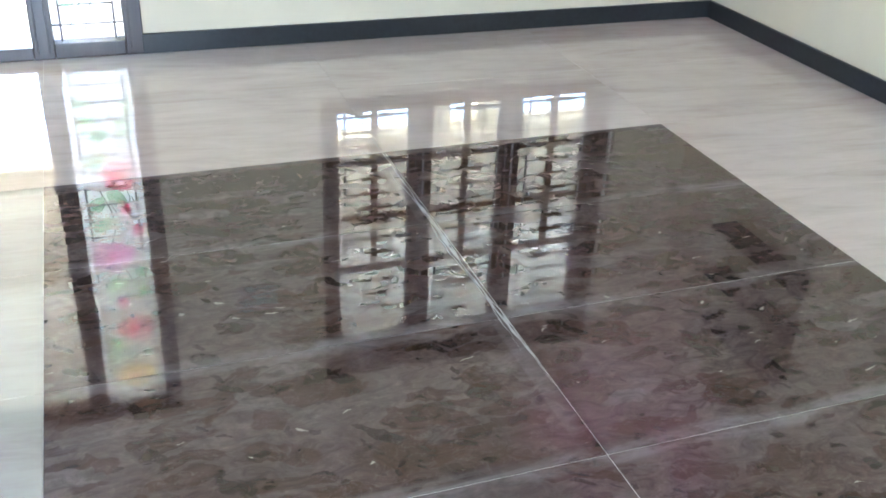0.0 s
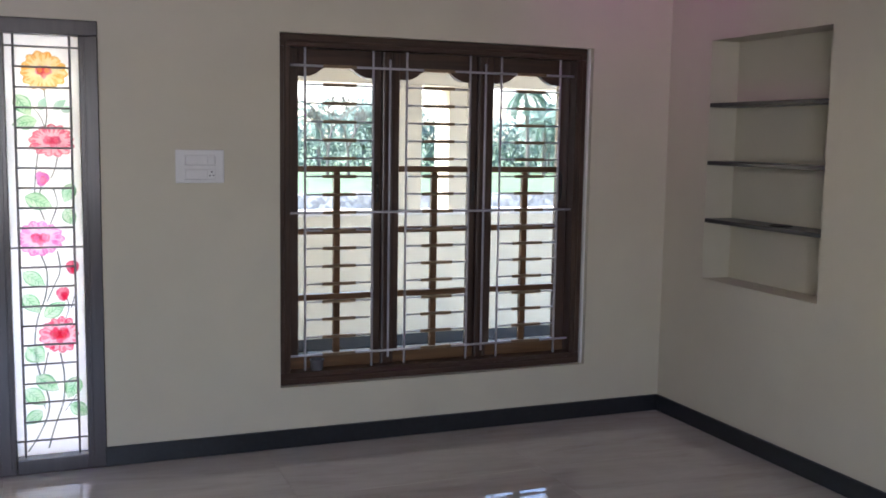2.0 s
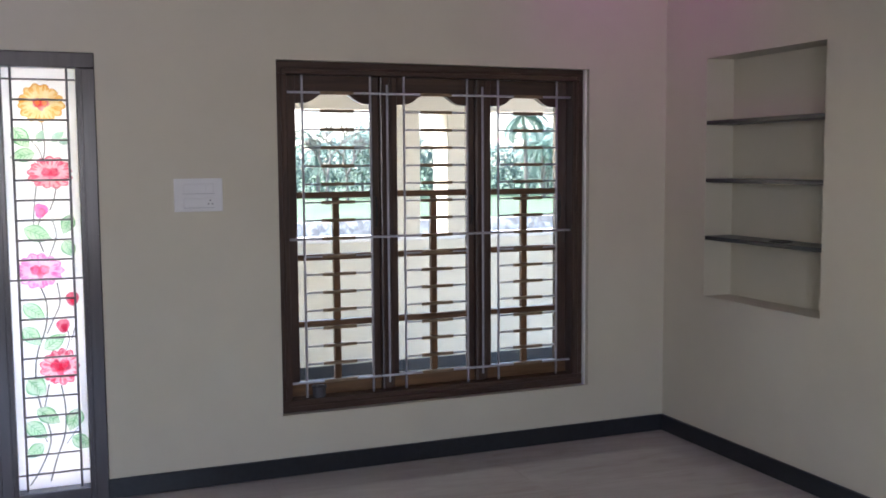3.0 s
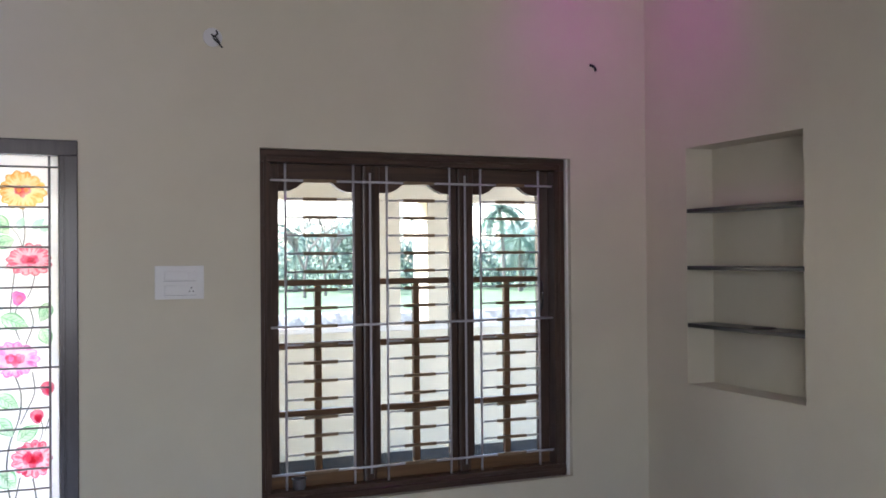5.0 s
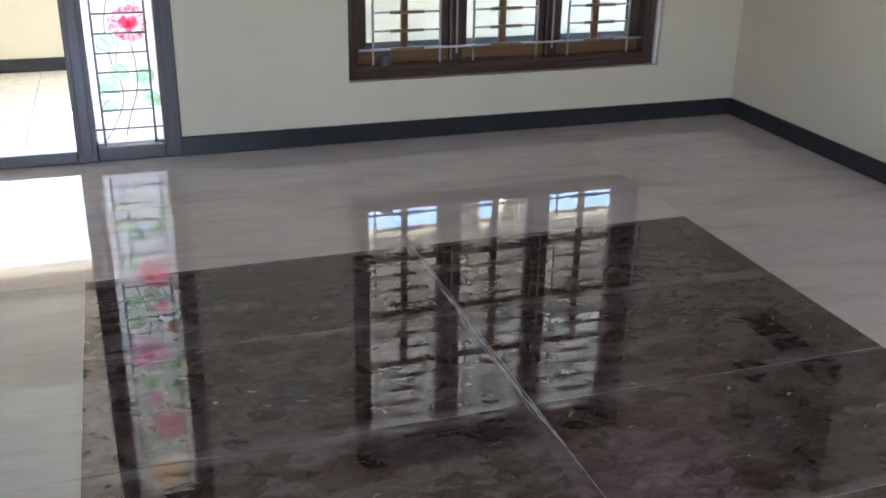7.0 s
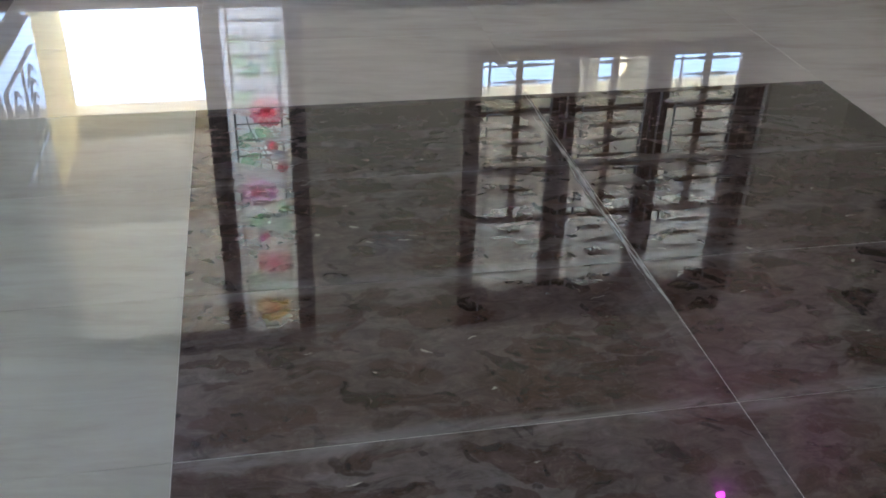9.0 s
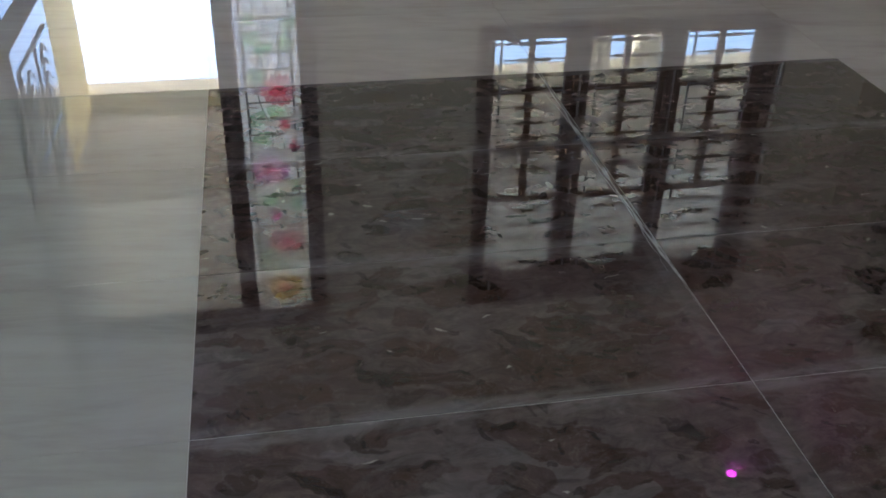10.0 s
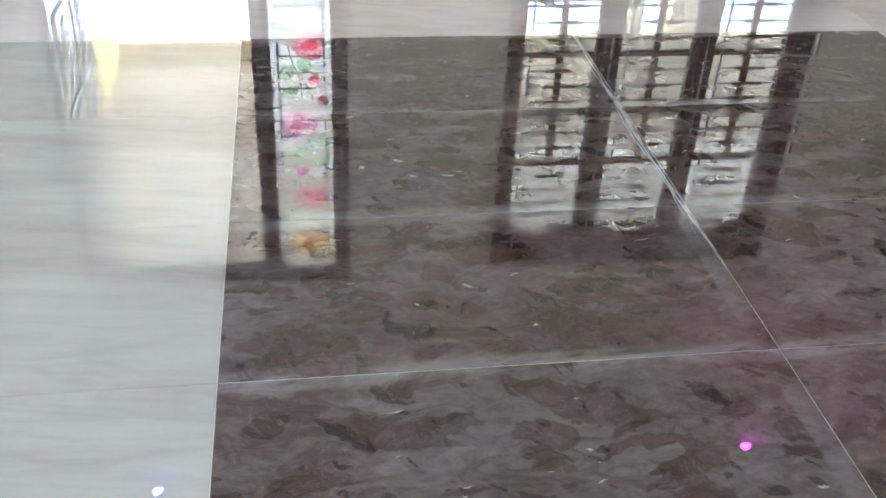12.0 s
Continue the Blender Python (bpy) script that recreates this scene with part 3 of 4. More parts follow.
def blob(u, i, ru, ri, lobes, amp, mat, name, k, turn=0.0, seed=0, pinch=0.0, hole=0.0):
    """A painted petal shape with a lobed rim."""
    rnd = random.Random(seed)
    bm = bmesh.new()
    n = 78
    vs, inner = [], []
    ph = rnd.random() * 6
    for a in range(n):
        th = a * math.tau / n
        r = 1 - amp * (1 - abs(math.sin(lobes * th / 2 + ph))) - pinch * math.sin(th) ** 2 + 0.05 * math.sin(3 * th + ph)
        pu, pi = r * math.cos(th), r * math.sin(th)
        cu, ci = pu * math.cos(turn) - pi * math.sin(turn), pu * math.sin(turn) + pi * math.cos(turn)
        vs.append(bm.verts.new(gp(u + ru * cu, i + ri * ci, k)))
        if hole:
            inner.append(bm.verts.new(gp(u + hole * ru * cu, i + hole * ri * ci, k)))
    mid = None if hole else bm.verts.new(gp(u, i, k))
    for a in range(n):
        b2 = (a + 1) % n
        bm.faces.new((vs[a], vs[b2], inner[b2], inner[a]) if hole else (vs[a], vs[b2], mid))
    return wpart(name, bm, mat, side)


def petal(u, i, length, width, ang, mat, name, k, rim=0.0):
    """A pointed leaf from (u, i), in units of the bar spacing; with rim, its two painted edges alone."""
    bm = bmesh.new()
    n = 9
    sx = S_STEP / (V2 - V1)
    top, bot = [], []
    for a in range(n + 1):
        t = a / n
        w = width * math.sin(math.pi * t ** 0.8) * 0.5
        for lst, s in ((top, 1), (bot, -1)):
            p, q = length * t, s * w
            lst.append((u + (p * math.cos(ang) - q * math.sin(ang)) * sx, i + p * math.sin(ang) + q * math.cos(ang)))
    rows = [(top, bot)]
    if rim:
        cut = [[(u0 + (m - u0) * rim, i0 + (j - i0) * rim) for (u0, i0), (m, j) in zip(p, q)] for p, q in ((top, bot), (bot, top))]
        rows = [(top, cut[0]), (bot, cut[1])]
    for p, q in rows:
        tv = [bm.verts.new(gp(*c, k)) for c in p]
        bv = [bm.verts.new(gp(*c, k)) for c in q]
        for a in range(n):
            bm.faces.new((tv[a], tv[a + 1], bv[a + 1], bv[a]))
    return wpart(name, bm, mat, side)


def stem(pts, w, mat=None, k=1):
    bm = bmesh.new()
    ps = []
    for a in range(len(pts) - 1):
        p0, p1, p2, p3 = pts[max(a - 1, 0)], pts[a], pts[a + 1], pts[min(a + 2, len(pts) - 1)]
        for s in range(6):
            t = s / 6
            ps.append(tuple(0.5 * (2 * b + (c - a0) * t + (2 * a0 - 5 * b + 4 * c - d) * t * t + (3 * b - a0 - 3 * c + d) * t ** 3) for a0, b, c, d in zip(p0, p1, p2, p3)))
    ps.append(pts[-1])
    prev = None
    for u, i in ps:
        c = Vector(gp(u, i, k))
        cur = (bm.verts.new(c + Vector((-w / 2, 0, 0))), bm.verts.new(c + Vector((w / 2, 0, 0))))
        if prev:
            bm.faces.new((prev[0], prev[1], cur[1], cur[0]))
        prev = cur
    return wpart("painted_stem", bm, mat or P_STEM, side)


def flower(u, i, ru, ri, rim, pale, heart, seed, core=0.42, k=2):
    """Rounded petals with a strong rim, a pale middle, brush streaks and a heart of two lobes."""
    rnd = random.Random(seed)
    blob(u, i, ru, ri, 13, 0.16, rim, "painted_flower", k, 0, seed, 0.0, 0.91)
    blob(u, i, ru * 0.91, ri * 0.91, 13, 0.16, pale, "petal_middle", k + 1, 0, seed)
    sx = S_STEP / (V2 - V1)
    for a in range(26):
        th = a * math.tau / 26 + rnd.uniform(-0.1, 0.1)
        r0, r1 = rnd.uniform(0.42, 0.70), rnd.uniform(0.88, 0.95)
        du, di = ru * math.cos(th) / sx, ri * math.sin(th)
        petal(u + r1 * ru * math.cos(th), i + r1 * di, (r1 - r0) * math.hypot(du, di), rnd.uniform(0.08, 0.17) * ri, math.atan2(-di, -du), rim, "painted_vein", k + 2)
    for s in (-1, 1):
        blob(u + s * ru * core * 0.42, i - ri * core * 0.10, ru * core * 0.60, ri * core * 0.72, 5, 0.18, heart, "flower_heart", k + 3, 0.3 * s, seed + 1 + s)
        blob(u + s * ru * core * 0.40, i - ri * core * 0.10, ru * core * 0.30, ri * core * 0.40, 4, 0.2, pale, "heart_middle", k + 4, 0.3 * s, seed + 5 + s)
    blob(u, i + ri * core * 0.50, ru * core * 0.36, ri * core * 0.60, 3, 0.2, heart, "flower_heart", k + 4, 0, seed + 9)


def leaf_pair(u, i, length, width, ang):
    sx = S_STEP / (V2 - V1)
    petal(u, i, length * 1.14, width * 1.40, ang, P_GREEN, "painted_leaf", 2)
    petal(u, i, length * 1.14, width * 1.40, ang, P_LEAFRIM, "leaf_edge", 3, 0.11)
    petal(u, i, length * 1.06, width * 0.11, ang, P_LEAFRIM, "leaf_vein", 4)
    for s in (-1, 1):
        for t in (0.22, 0.40, 0.58, 0.74):
            petal(u + t * length * math.cos(ang) * sx, i + t * length * math.sin(ang), length * 0.30, width * 0.08, ang + s * 0.75, P_LEAFRIM, "leaf_vein", 4)


flower(0.50, 1.15, 0.43, 0.98, P_ORANGE, P_YELLOW, P_ROSE, 1, 0.36)
flower(0.62, 4.62, 0.42, 0.84, P_RED, P_BLUSH, P_ROSE, 2, 0.40)
flower(0.36, 9.55, 0.43, 0.92, P_PINK, P_LILAC, P_ROSE, 3, 0.42)
flower(0.66, 14.55, 0.38, 0.97, P_RED, P_BLUSH, P_RED, 6, 0.50)
for u, i, m in ((0.42, 6.50, P_PINK), (0.93, 11.05, P_RED), (0.74, 12.42, P_RED)):
    blob(u, i, 0.13, 0.38, 3, 0.18, m, "painted_bud", 2, 0.3, int(i * 10))
    blob(u + 0.02, i + 0.08, 0.07, 0.22, 3, 0.2, P_DEEP if m is P_RED else P_ROSE, "bud_heart", 3, 0.3, int(i))
for u, i, ln, w, a in ((-0.02, 2.35, 1.10, 0.60, 0.95), (0.36, 3.62, 1.05, 0.52, 2.95), (0.10, 7.40, 1.25, 0.62, 0.42), (0.98, 6.75, 0.95, 0.50, 2.0),
                       (0.82, 8.05, 0.85, 0.50, 1.1), (0.02, 11.25, 1.15, 0.55, 0.62), (0.02, 12.40, 1.10, 0.58, 0.9), (0.38, 13.60, 1.15, 0.55, -0.62),
                       (0.06, 15.10, 1.00, 0.75, 0.8), (0.20, 16.65, 1.20, 0.60, 0.65), (0.00, 17.30, 1.15, 0.62, 0.75), (0.98, 16.80, 1.10, 0.62, 2.0),
                       (0.30, 18.50, 0.95, 0.50, 2.5), (0.82, 18.25, 1.00, 0.55, 0.6)):
    leaf_pair(u, i, ln, w, a)
for u, i, ln, w, a in ((0.42, 3.10, 0.7, 0.42, -1.2), (0.66, 3.05, 0.8, 0.42, -0.7), (0.80, 3.1, 0.6, 0.36, -0.3)):
    petal(u, i, ln, w, a, P_MINT, "painted_leaf", 2)
for pts, w in (([(0.5, 1.9), (0.52, 2.5)], 0.004), ([(0.52, 2.6), (0.54, 3.3), (0.50, 4.0)], 0.004), ([(0.30, 3.0), (0.42, 3.4), (0.50, 4.0)], 0.0035),
               ([(0.72, 5.3), (0.66, 6.0), (0.58, 6.5)], 0.004), ([(0.36, 5.2), (0.30, 6.4), (0.28, 7.3)], 0.004), ([(0.40, 6.9), (0.34, 7.5)], 0.004),
               ([(0.62, 7.0), (0.68, 7.8), (0.55, 8.8)], 0.004), ([(0.36, 8.0), (0.44, 8.6)], 0.005), ([(0.36, 10.4), (0.46, 11.3), (0.42, 12.5), (0.26, 13.7), (0.20, 15.0), (0.26, 16.4), (0.42, 17.8), (0.40, 18.7), (0.22, 19.8), (0.02, 20.6)], 0.006),
               ([(0.66, 10.2), (0.70, 11.2), (0.58, 12.0), (0.44, 12.8)], 0.005), ([(0.82, 12.7), (0.84, 13.2), (0.78, 13.7)], 0.004),
               ([(1.00, 12.2), (0.88, 13.2)], 0.0035), ([(0.66, 15.5), (0.72, 16.6), (0.70, 18.0), (0.52, 19.4), (0.40, 20.5)], 0.006),
               ([(0.44, 15.4), (0.34, 16.6)], 0.005), ([(0.28, 17.8), (0.36, 18.4)], 0.003), ([(0.94, 17.8), (0.72, 18.6)], 0.0035)):
    stem(pts, w * 1.25)

side_grille = thing("sidelight_grille", (-3.36, 0.035, 0.07), "grey painted iron ladder grille before the painted glass", "grille")
base = Matrix.Translation(-side_grille.location)
for x in (V1, V2):
    wpart("upright_bar", rod(bmesh.new(), (x, 0.035, 0.068), (x, 0.035, 2.032), 0.0055, n=8), LEAD, side_grille, "", True)
for i in range(21):
    z = S_TOP - i * S_STEP
    a, b = (POST1 - 0.002, GX0 + 0.002) if i % 10 == 0 else (V1, V2)
    wpart("rung", rod(bmesh.new(), (a, 0.033, z), (b, 0.033, z), 0.0045, n=6), LEAD, side_grille, "", True)

# switchboard
sw = thing("switchboard", (-2.662, 0.0, 1.44), "white plastic modular switchboard on the cream wall", "switchboard")
part("plate", box(bmesh.new(), -0.115, 0.115, -0.011, 0.0, -0.080, 0.080, 0.005, 2), PLASTIC, sw)
for z in (0.032, -0.036):
    part("module", box(bmesh.new(), -0.072, 0.072, -0.015, -0.010, z - 0.024, z + 0.024, 0.002), PLASTIC, sw)
    for i, x in enumerate((-0.054, -0.018, 0.018, 0.054)):
        if z < 0 and i == 3:
            bm = bmesh.new()
            for px, pz in ((0.054, z + 0.010), (0.045, z - 0.007), (0.063, z - 0.007)):
                rod(bm, (px, -0.0165, pz), (px, -0.014, pz), 0.0035, n=10)
            part("socket_holes", bm, BLACK, sw)
        else:
            if i == 1 or i == 2:
                continue
            w0, w1 = (-0.0705, 0.0345) if i == 0 else (x - 0.0165, x + 0.0165)
            part("rocker", box(bmesh.new(), w0, w1, -0.0185, -0.014, z - 0.020, z + 0.020, 0.002), PLASTIC, sw)
    part("seam", box(bmesh.new(), -0.074, 0.074, -0.0125, -0.0105, z - 0.0265, z - 0.0245), PLASTIC_GREY, sw)

# lamp points in the wall: a plaster patch with wires and a bare stub
patch = thing("lamp_point", (-2.498, 0.0, 2.626), "white round lamp point with loose black wires in the wall", "lamp point")
part("plate", rod(bmesh.new(), (0, 0.001, 0), (0, -0.006, 0), 0.047, 0.044, 24), PLASTIC, patch)
bm = bmesh.new()
for a, b, c in (((-0.006, -0.005, 0.012), (0.012, -0.03, -0.006), (0.030, -0.02, -0.030)), ((0.0, -0.005, 0.0), (0.02, -0.025, 0.012), (0.012, -0.03, 0.03)), ((0.004, -0.005, -0.006), (0.024, -0.022, -0.03), (0.044, -0.016, -0.05))):
    rod(bm, a, b, 0.0045, n=6)
    rod(bm, b, c, 0.0045, n=6)
part("wire", bm, BLACK, patch, "loose black wires")
stub = thing("lamp_point", (-0.359, 0.0, 2.626), "bare black wire stub in the cream wall", "lamp point")
bm = rod(bmesh.new(), (-0.012, 0.001, 0.014), (0.004, -0.022, 0.0), 0.008, n=6)
rod(bm, (0.004, -0.022, 0.0), (0.016, -0.018, -0.022), 0.007, n=6)
part("wire", bm, BLACK, stub)

# granite shelves in the niche
for z in (1.793, 1.481, 1.167):
    s = tagged(part("niche_shelf", box(bmesh.new(), 0.004, NDEPTH + 0.002, NY0 - 0.002, NY1 + 0.002, z - 0.011, z + 0.011, 0.002), GRANITE), "polished black granite shelf set in the wall niche", "shelf", "shelves in the niche")

# round lid left on the lowest shelf
bm = bmesh.new()
prof = [(0.0, 0.0), (0.056, 0.0), (0.060, 0.002), (0.060, 0.005), (0.056, 0.007), (0.049, 0.007), (0.046, 0.004), (0.0, 0.004)]
rings = [[bm.verts.new((r * math.cos(a * math.tau / 28), r * math.sin(a * math.tau / 28), z)) for a in range(28)] if r else [bm.verts.new((0, 0, z))] for r, z in prof]
for p, q in zip(rings, rings[1:]):
    for i in range(28):
        j = (i + 1) % 28
        bm.faces.new(list(dict.fromkeys([p[i % len(p)], p[j % len(p)], q[j % len(q)], q[i % len(q)]])))
bmesh.ops.recalc_face_normals(bm, faces=bm.faces)
lid = tagged(part("lid", bm, BLACK), "flat round black lid lying on the granite shelf", "lid")
lid.location = (0.075, -0.90, 1.178)

# recessed ceiling spots
for x, y, col, nm in ((-0.69, -0.69, MAGENTA, "magenta"), (-4.28, -0.70, BLUE, "blue")):
    ob = thing("ceiling_spot", (x, y, CEIL), "small recessed ceiling spot glowing " + nm, "ceiling light", "recessed ceiling spots")
    bm = bmesh.new()
    n = 28
    prof = [(0.047, 0.0), (0.045, -0.006), (0.036, -0.006), (0.032, -0.001)]
    rg = [[bm.verts.new((r * math.cos(a * math.tau / n), r * math.sin(a * math.tau / n), z)) for a in range(n)] for r, z in prof]
    for p, q in zip(rg, rg[1:]):
        for i in range(n):
            bm.faces.new((p[i], p[(i + 1) % n], q[(i + 1) % n], q[i]))
    part("rim", bm, PLASTIC, ob, "", True)
    part("lens", rod(bmesh.new(), (0, 0, 0.0), (0, 0, -0.004), 0.026, n=24), glow(nm + "_led", col, 3), ob, "glowing " + nm + " lens")

# porch
PZ, PD, BEAM, PCEIL = -0.31, 3.55, 2.06, 2.24
tagged(part("porch_floor", box(bmesh.new(), -5.2, 6.0, THICK, PD + 0.25, PZ - 0.3, PZ - 0.004), GROUT), "pale tiled porch floor", "floor", kind="structure")
BAY = 1.85
tagged(part("porch_ceiling", box(bmesh.new(), -5.2, 6.0, BAY, PD + 0.35, PCEIL, PCEIL + 0.15), PORCH_TAUPE), "taupe painted outer bay of the porch ceiling", "ceiling", kind="structure")
tagged(part("porch_ceiling", box(bmesh.new(), -5.2, 6.0, THICK, BAY - 0.001, PCEIL - 0.012, PCEIL + 0.15), PORCH_WHITE), "white painted inner bay of the porch ceiling", "ceiling", kind="structure")
tagged(part("porch_beam", box(bmesh.new(), -5.2, 6.0, PD, PD + 0.25, BEAM, PCEIL, 0.006), PORCH), "cream painted porch beam", "beam", kind="structure")
tagged(part("porch_wall", box(bmesh.new(), -5.12, -4.89, THICK, PD, PZ, PCEIL, 0.0), PORCH_SIDE), "yellow painted side wall of the porch", "wall", kind="structure")
parapet = tagged(thing("porch_parapet", (0, PD, PZ), "yellow cream parapet of the porch with white coping", "parapet"), kind="structure")
PTOP = 0.94
part("wall", box(bmesh.new(), -4.89, 6.0, 0.0, 0.15, 0.0, PTOP - PZ - 0.05, 0.0), PORCH, parapet)
part("coping", box(bmesh.new(), -4.89, 6.0, -0.025, 0.18, PTOP - PZ - 0.05, PTOP - PZ, 0.006), PORCH_WHITE, parapet, "white painted coping")
part("skirting", box(bmesh.new(), -4.885, 6.0, -0.014, -0.001, 0.0, 0.105, 0.002), GRANITE, parapet, "black granite skirting")
for x0, depth in ((-0.53, 0.30), (0.072, 0.36)):
    tagged(part("porch_column", box(bmesh.new(), x0, x0 + 0.335, PD, PD + depth, PTOP, BEAM, 0.008, 2), PORCH), "square cream painted porch column on the parapet", "column", "porch columns")

# porch floor tiles
tile_mat = plain("pale_porch_tile", (0.80, 0.785, 0.75), 0.5, 0.15, 9, 0.2)
pm = mesh_of("porch_tile", box(bmesh.new(), -0.1475, 0.1475, -0.1475, 0.1475, -0.008, 0.0, 0.003), tile_mat)
porch_floor = bpy.data.objects["porch_floor"]
for i in range(9):
    for j in range(11):
        ob = new("tile", pm)
        ob.parent = porch_floor
        ob.location = (-4.72 + 0.3 * i, THICK + 0.16 + 0.3 * j, PZ)

# garden
GZ = -0.6


def grass_mat():
    k = Mat("rough_grass")
    v = k.coords()
    a = k.noise(v, 0.35, 6, 0.65)
    b = k.noise(v, 6, 4)
    c = k.ramp(a, [(0.3, (0.07, 0.13, 0.055)), (0.5, (0.10, 0.17, 0.07)), (0.7, (0.16, 0.20, 0.10))])
    c = k.mix(k.math('MULTIPLY', b, 0.5), c, (0.06, 0.12, 0.05))
    # bare sandy yard before the house, with a ragged edge
    sp = k.n.new("ShaderNodeSeparateXYZ")
    k.link(v, sp.inputs[0])
    edge = k.math('ADD', sp.outputs[1], k.math('MULTIPLY', k.noise(v, 0.25, 5), 10.0))
    yard = k.ramp(k.math('MULTIPLY', edge, 1 / 60), [(0.47, (1, 1, 1)), (0.55, (0, 0, 0))])
    sand = k.ramp(b, [(0.3, (0.46, 0.43, 0.37)), (0.7, (0.58, 0.55, 0.48))])
    k.base(k.mix(yard, c, sand))
    k.set(rough=0.9)
    return k.m


bm = bmesh.new()
bmesh.ops.create_grid(bm, x_segments=60, y_segments=60, size=400)
for v in bm.verts:
    v.co.z += 0.25 * noise.noise(v.co * 0.03) if v.co.length > 30 else 0
ground = tagged(part("ground", bm, grass_mat()), "rough green grass field around the house", "ground", kind="structure")
ground.location = (0, 0, GZ)


def rubble_mat():
    k = Mat("whitewashed_rubble")
    v = k.n.new("ShaderNodeTexVoronoi")
    v.inputs["Scale"].default_value = 7.0
    k.link(k.coords(), v.inputs["Vector"])
    sp = k.n.new("ShaderNodeSeparateColor")
    k.link(v.outputs["Color"], sp.inputs[0])
    k.base(k.ramp(sp.outputs[0], [(0.1, (0.34, 0.32, 0.28)), (0.9, (0.68, 0.64, 0.56))]))
    k.set(rough=0.9)
    k.bump(v.outputs["Distance"], 0.6, 0.06)
    return k.m


bm = bmesh.new()
box(bm, -30, 60, 22.0, 22.35, GZ - 0.1, -0.05)
bmesh.ops.subdivide_edges(bm, edges=[e for e in bm.edges if e.calc_length() > 10], cuts=120)
for v in bm.verts:
    if v.co.z > -0.2:
        v.co.z += 0.12 * noise.noise(Vector((v.co.x * 0.7, 0, 0)))
tagged(part("garden_wall", bm, rubble_mat()), "low whitewashed rubble boundary wall on the grass", "garden wall")


def leaf_mat(name, a, b):
    k = Mat(name)
    gi = k.n.new("ShaderNodeNewGeometry")
    c = k.ramp(gi.outputs["Random Per Island"], [(0.0, a), (1.0, b)])
    k.base(c)
    k.set(rough=0.5)
    tl = k.n.new("ShaderNodeBsdfTranslucent")
    k.link(k.mix(1.0, c, (1.6, 1.7, 1.6), 'MULTIPLY'), tl.inputs[0])
    mx = k.n.new("ShaderNodeMixShader")
    mx.inputs[0].default_value = 0.65
    k.link(k.b.outputs[0], mx.inputs[1])
    k.link(tl.outputs[0], mx.inputs[2])
    k.link(mx.outputs[0], k.n["Material Output"].inputs[0])
    return k.m


# leaf greens paled and turned bluish: the distance haze is put into their colour
LEAF = leaf_mat("hazed_green_leaves", (0.12, 0.165, 0.148), (0.20, 0.25, 0.222))
FROND = leaf_mat("hazed_palm_fronds", (0.12, 0.175, 0.15), (0.20, 0.26, 0.222))
BARK = plain("grey_bark", (0.20, 0.17, 0.14), 0.9, 0.3, 3, 0.6)


def limb(bm, a, b, r0, r1, n=6):
    rod(bm, a, b, r0, r1, n, False)


def broad_tree(seed, height, spread, leaves=2600, bare=False):
    rnd = random.Random(seed)
    ob = thing("tree", (0, 0, 0), "bare branching grey tree" if bare else "leafy green broadleaf tree with an uneven crown", "tree", "garden trees")
    bm = bmesh.new()
    ends = []

    def grow(a, d, length, r, depth):
        b = a + d * length
        limb(bm, a, b, r, r * 0.68)
        if depth == 0:
            ends.append(b)
            return
        for _ in range(3 if depth > 1 else 4):
            nd = (d + Vector((rnd.uniform(-1, 1), rnd.uniform(-1, 1), rnd.uniform(-0.25, 0.7))) * 0.85).normalized()
            grow(b, nd, length * rnd.uniform(0.55, 0.8), r * 0.62, depth - 1)
        ends.append(b)

    grow(Vector((0, 0, -0.1)), Vector((rnd.uniform(-0.1, 0.1), 0, 1)).normalized(), height * 0.32, 0.022 * height, 4 if bare else 3)
    part("trunk", bm, BARK, ob)
    if not bare:
        verts, faces = [], []
        for _ in range(leaves):
            e = rnd.choice(ends)
            p = e + Vector((rnd.gauss(0, 0.2), rnd.gauss(0, 0.2), rnd.gauss(0.02, 0.17))) * spread
            s = rnd.uniform(0.07, 0.17)
            m = Euler((rnd.uniform(0, 6), rnd.uniform(0, 6), rnd.uniform(0, 6))).to_matrix()
            i = len(verts)
            for c in ((-s, 0, 0), (0, -s * 0.45, 0.02), (s, 0, 0), (0, s * 0.45, 0.02)):
                verts.append(p + m @ Vector(c))
            faces.append((i, i + 1, i + 2, i + 3))
        me = bpy.data.meshes.new("crown")
        me.from_pydata(verts, [], faces)
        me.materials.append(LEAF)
        cr = new("crown", me)
        cr.parent = ob
    return ob


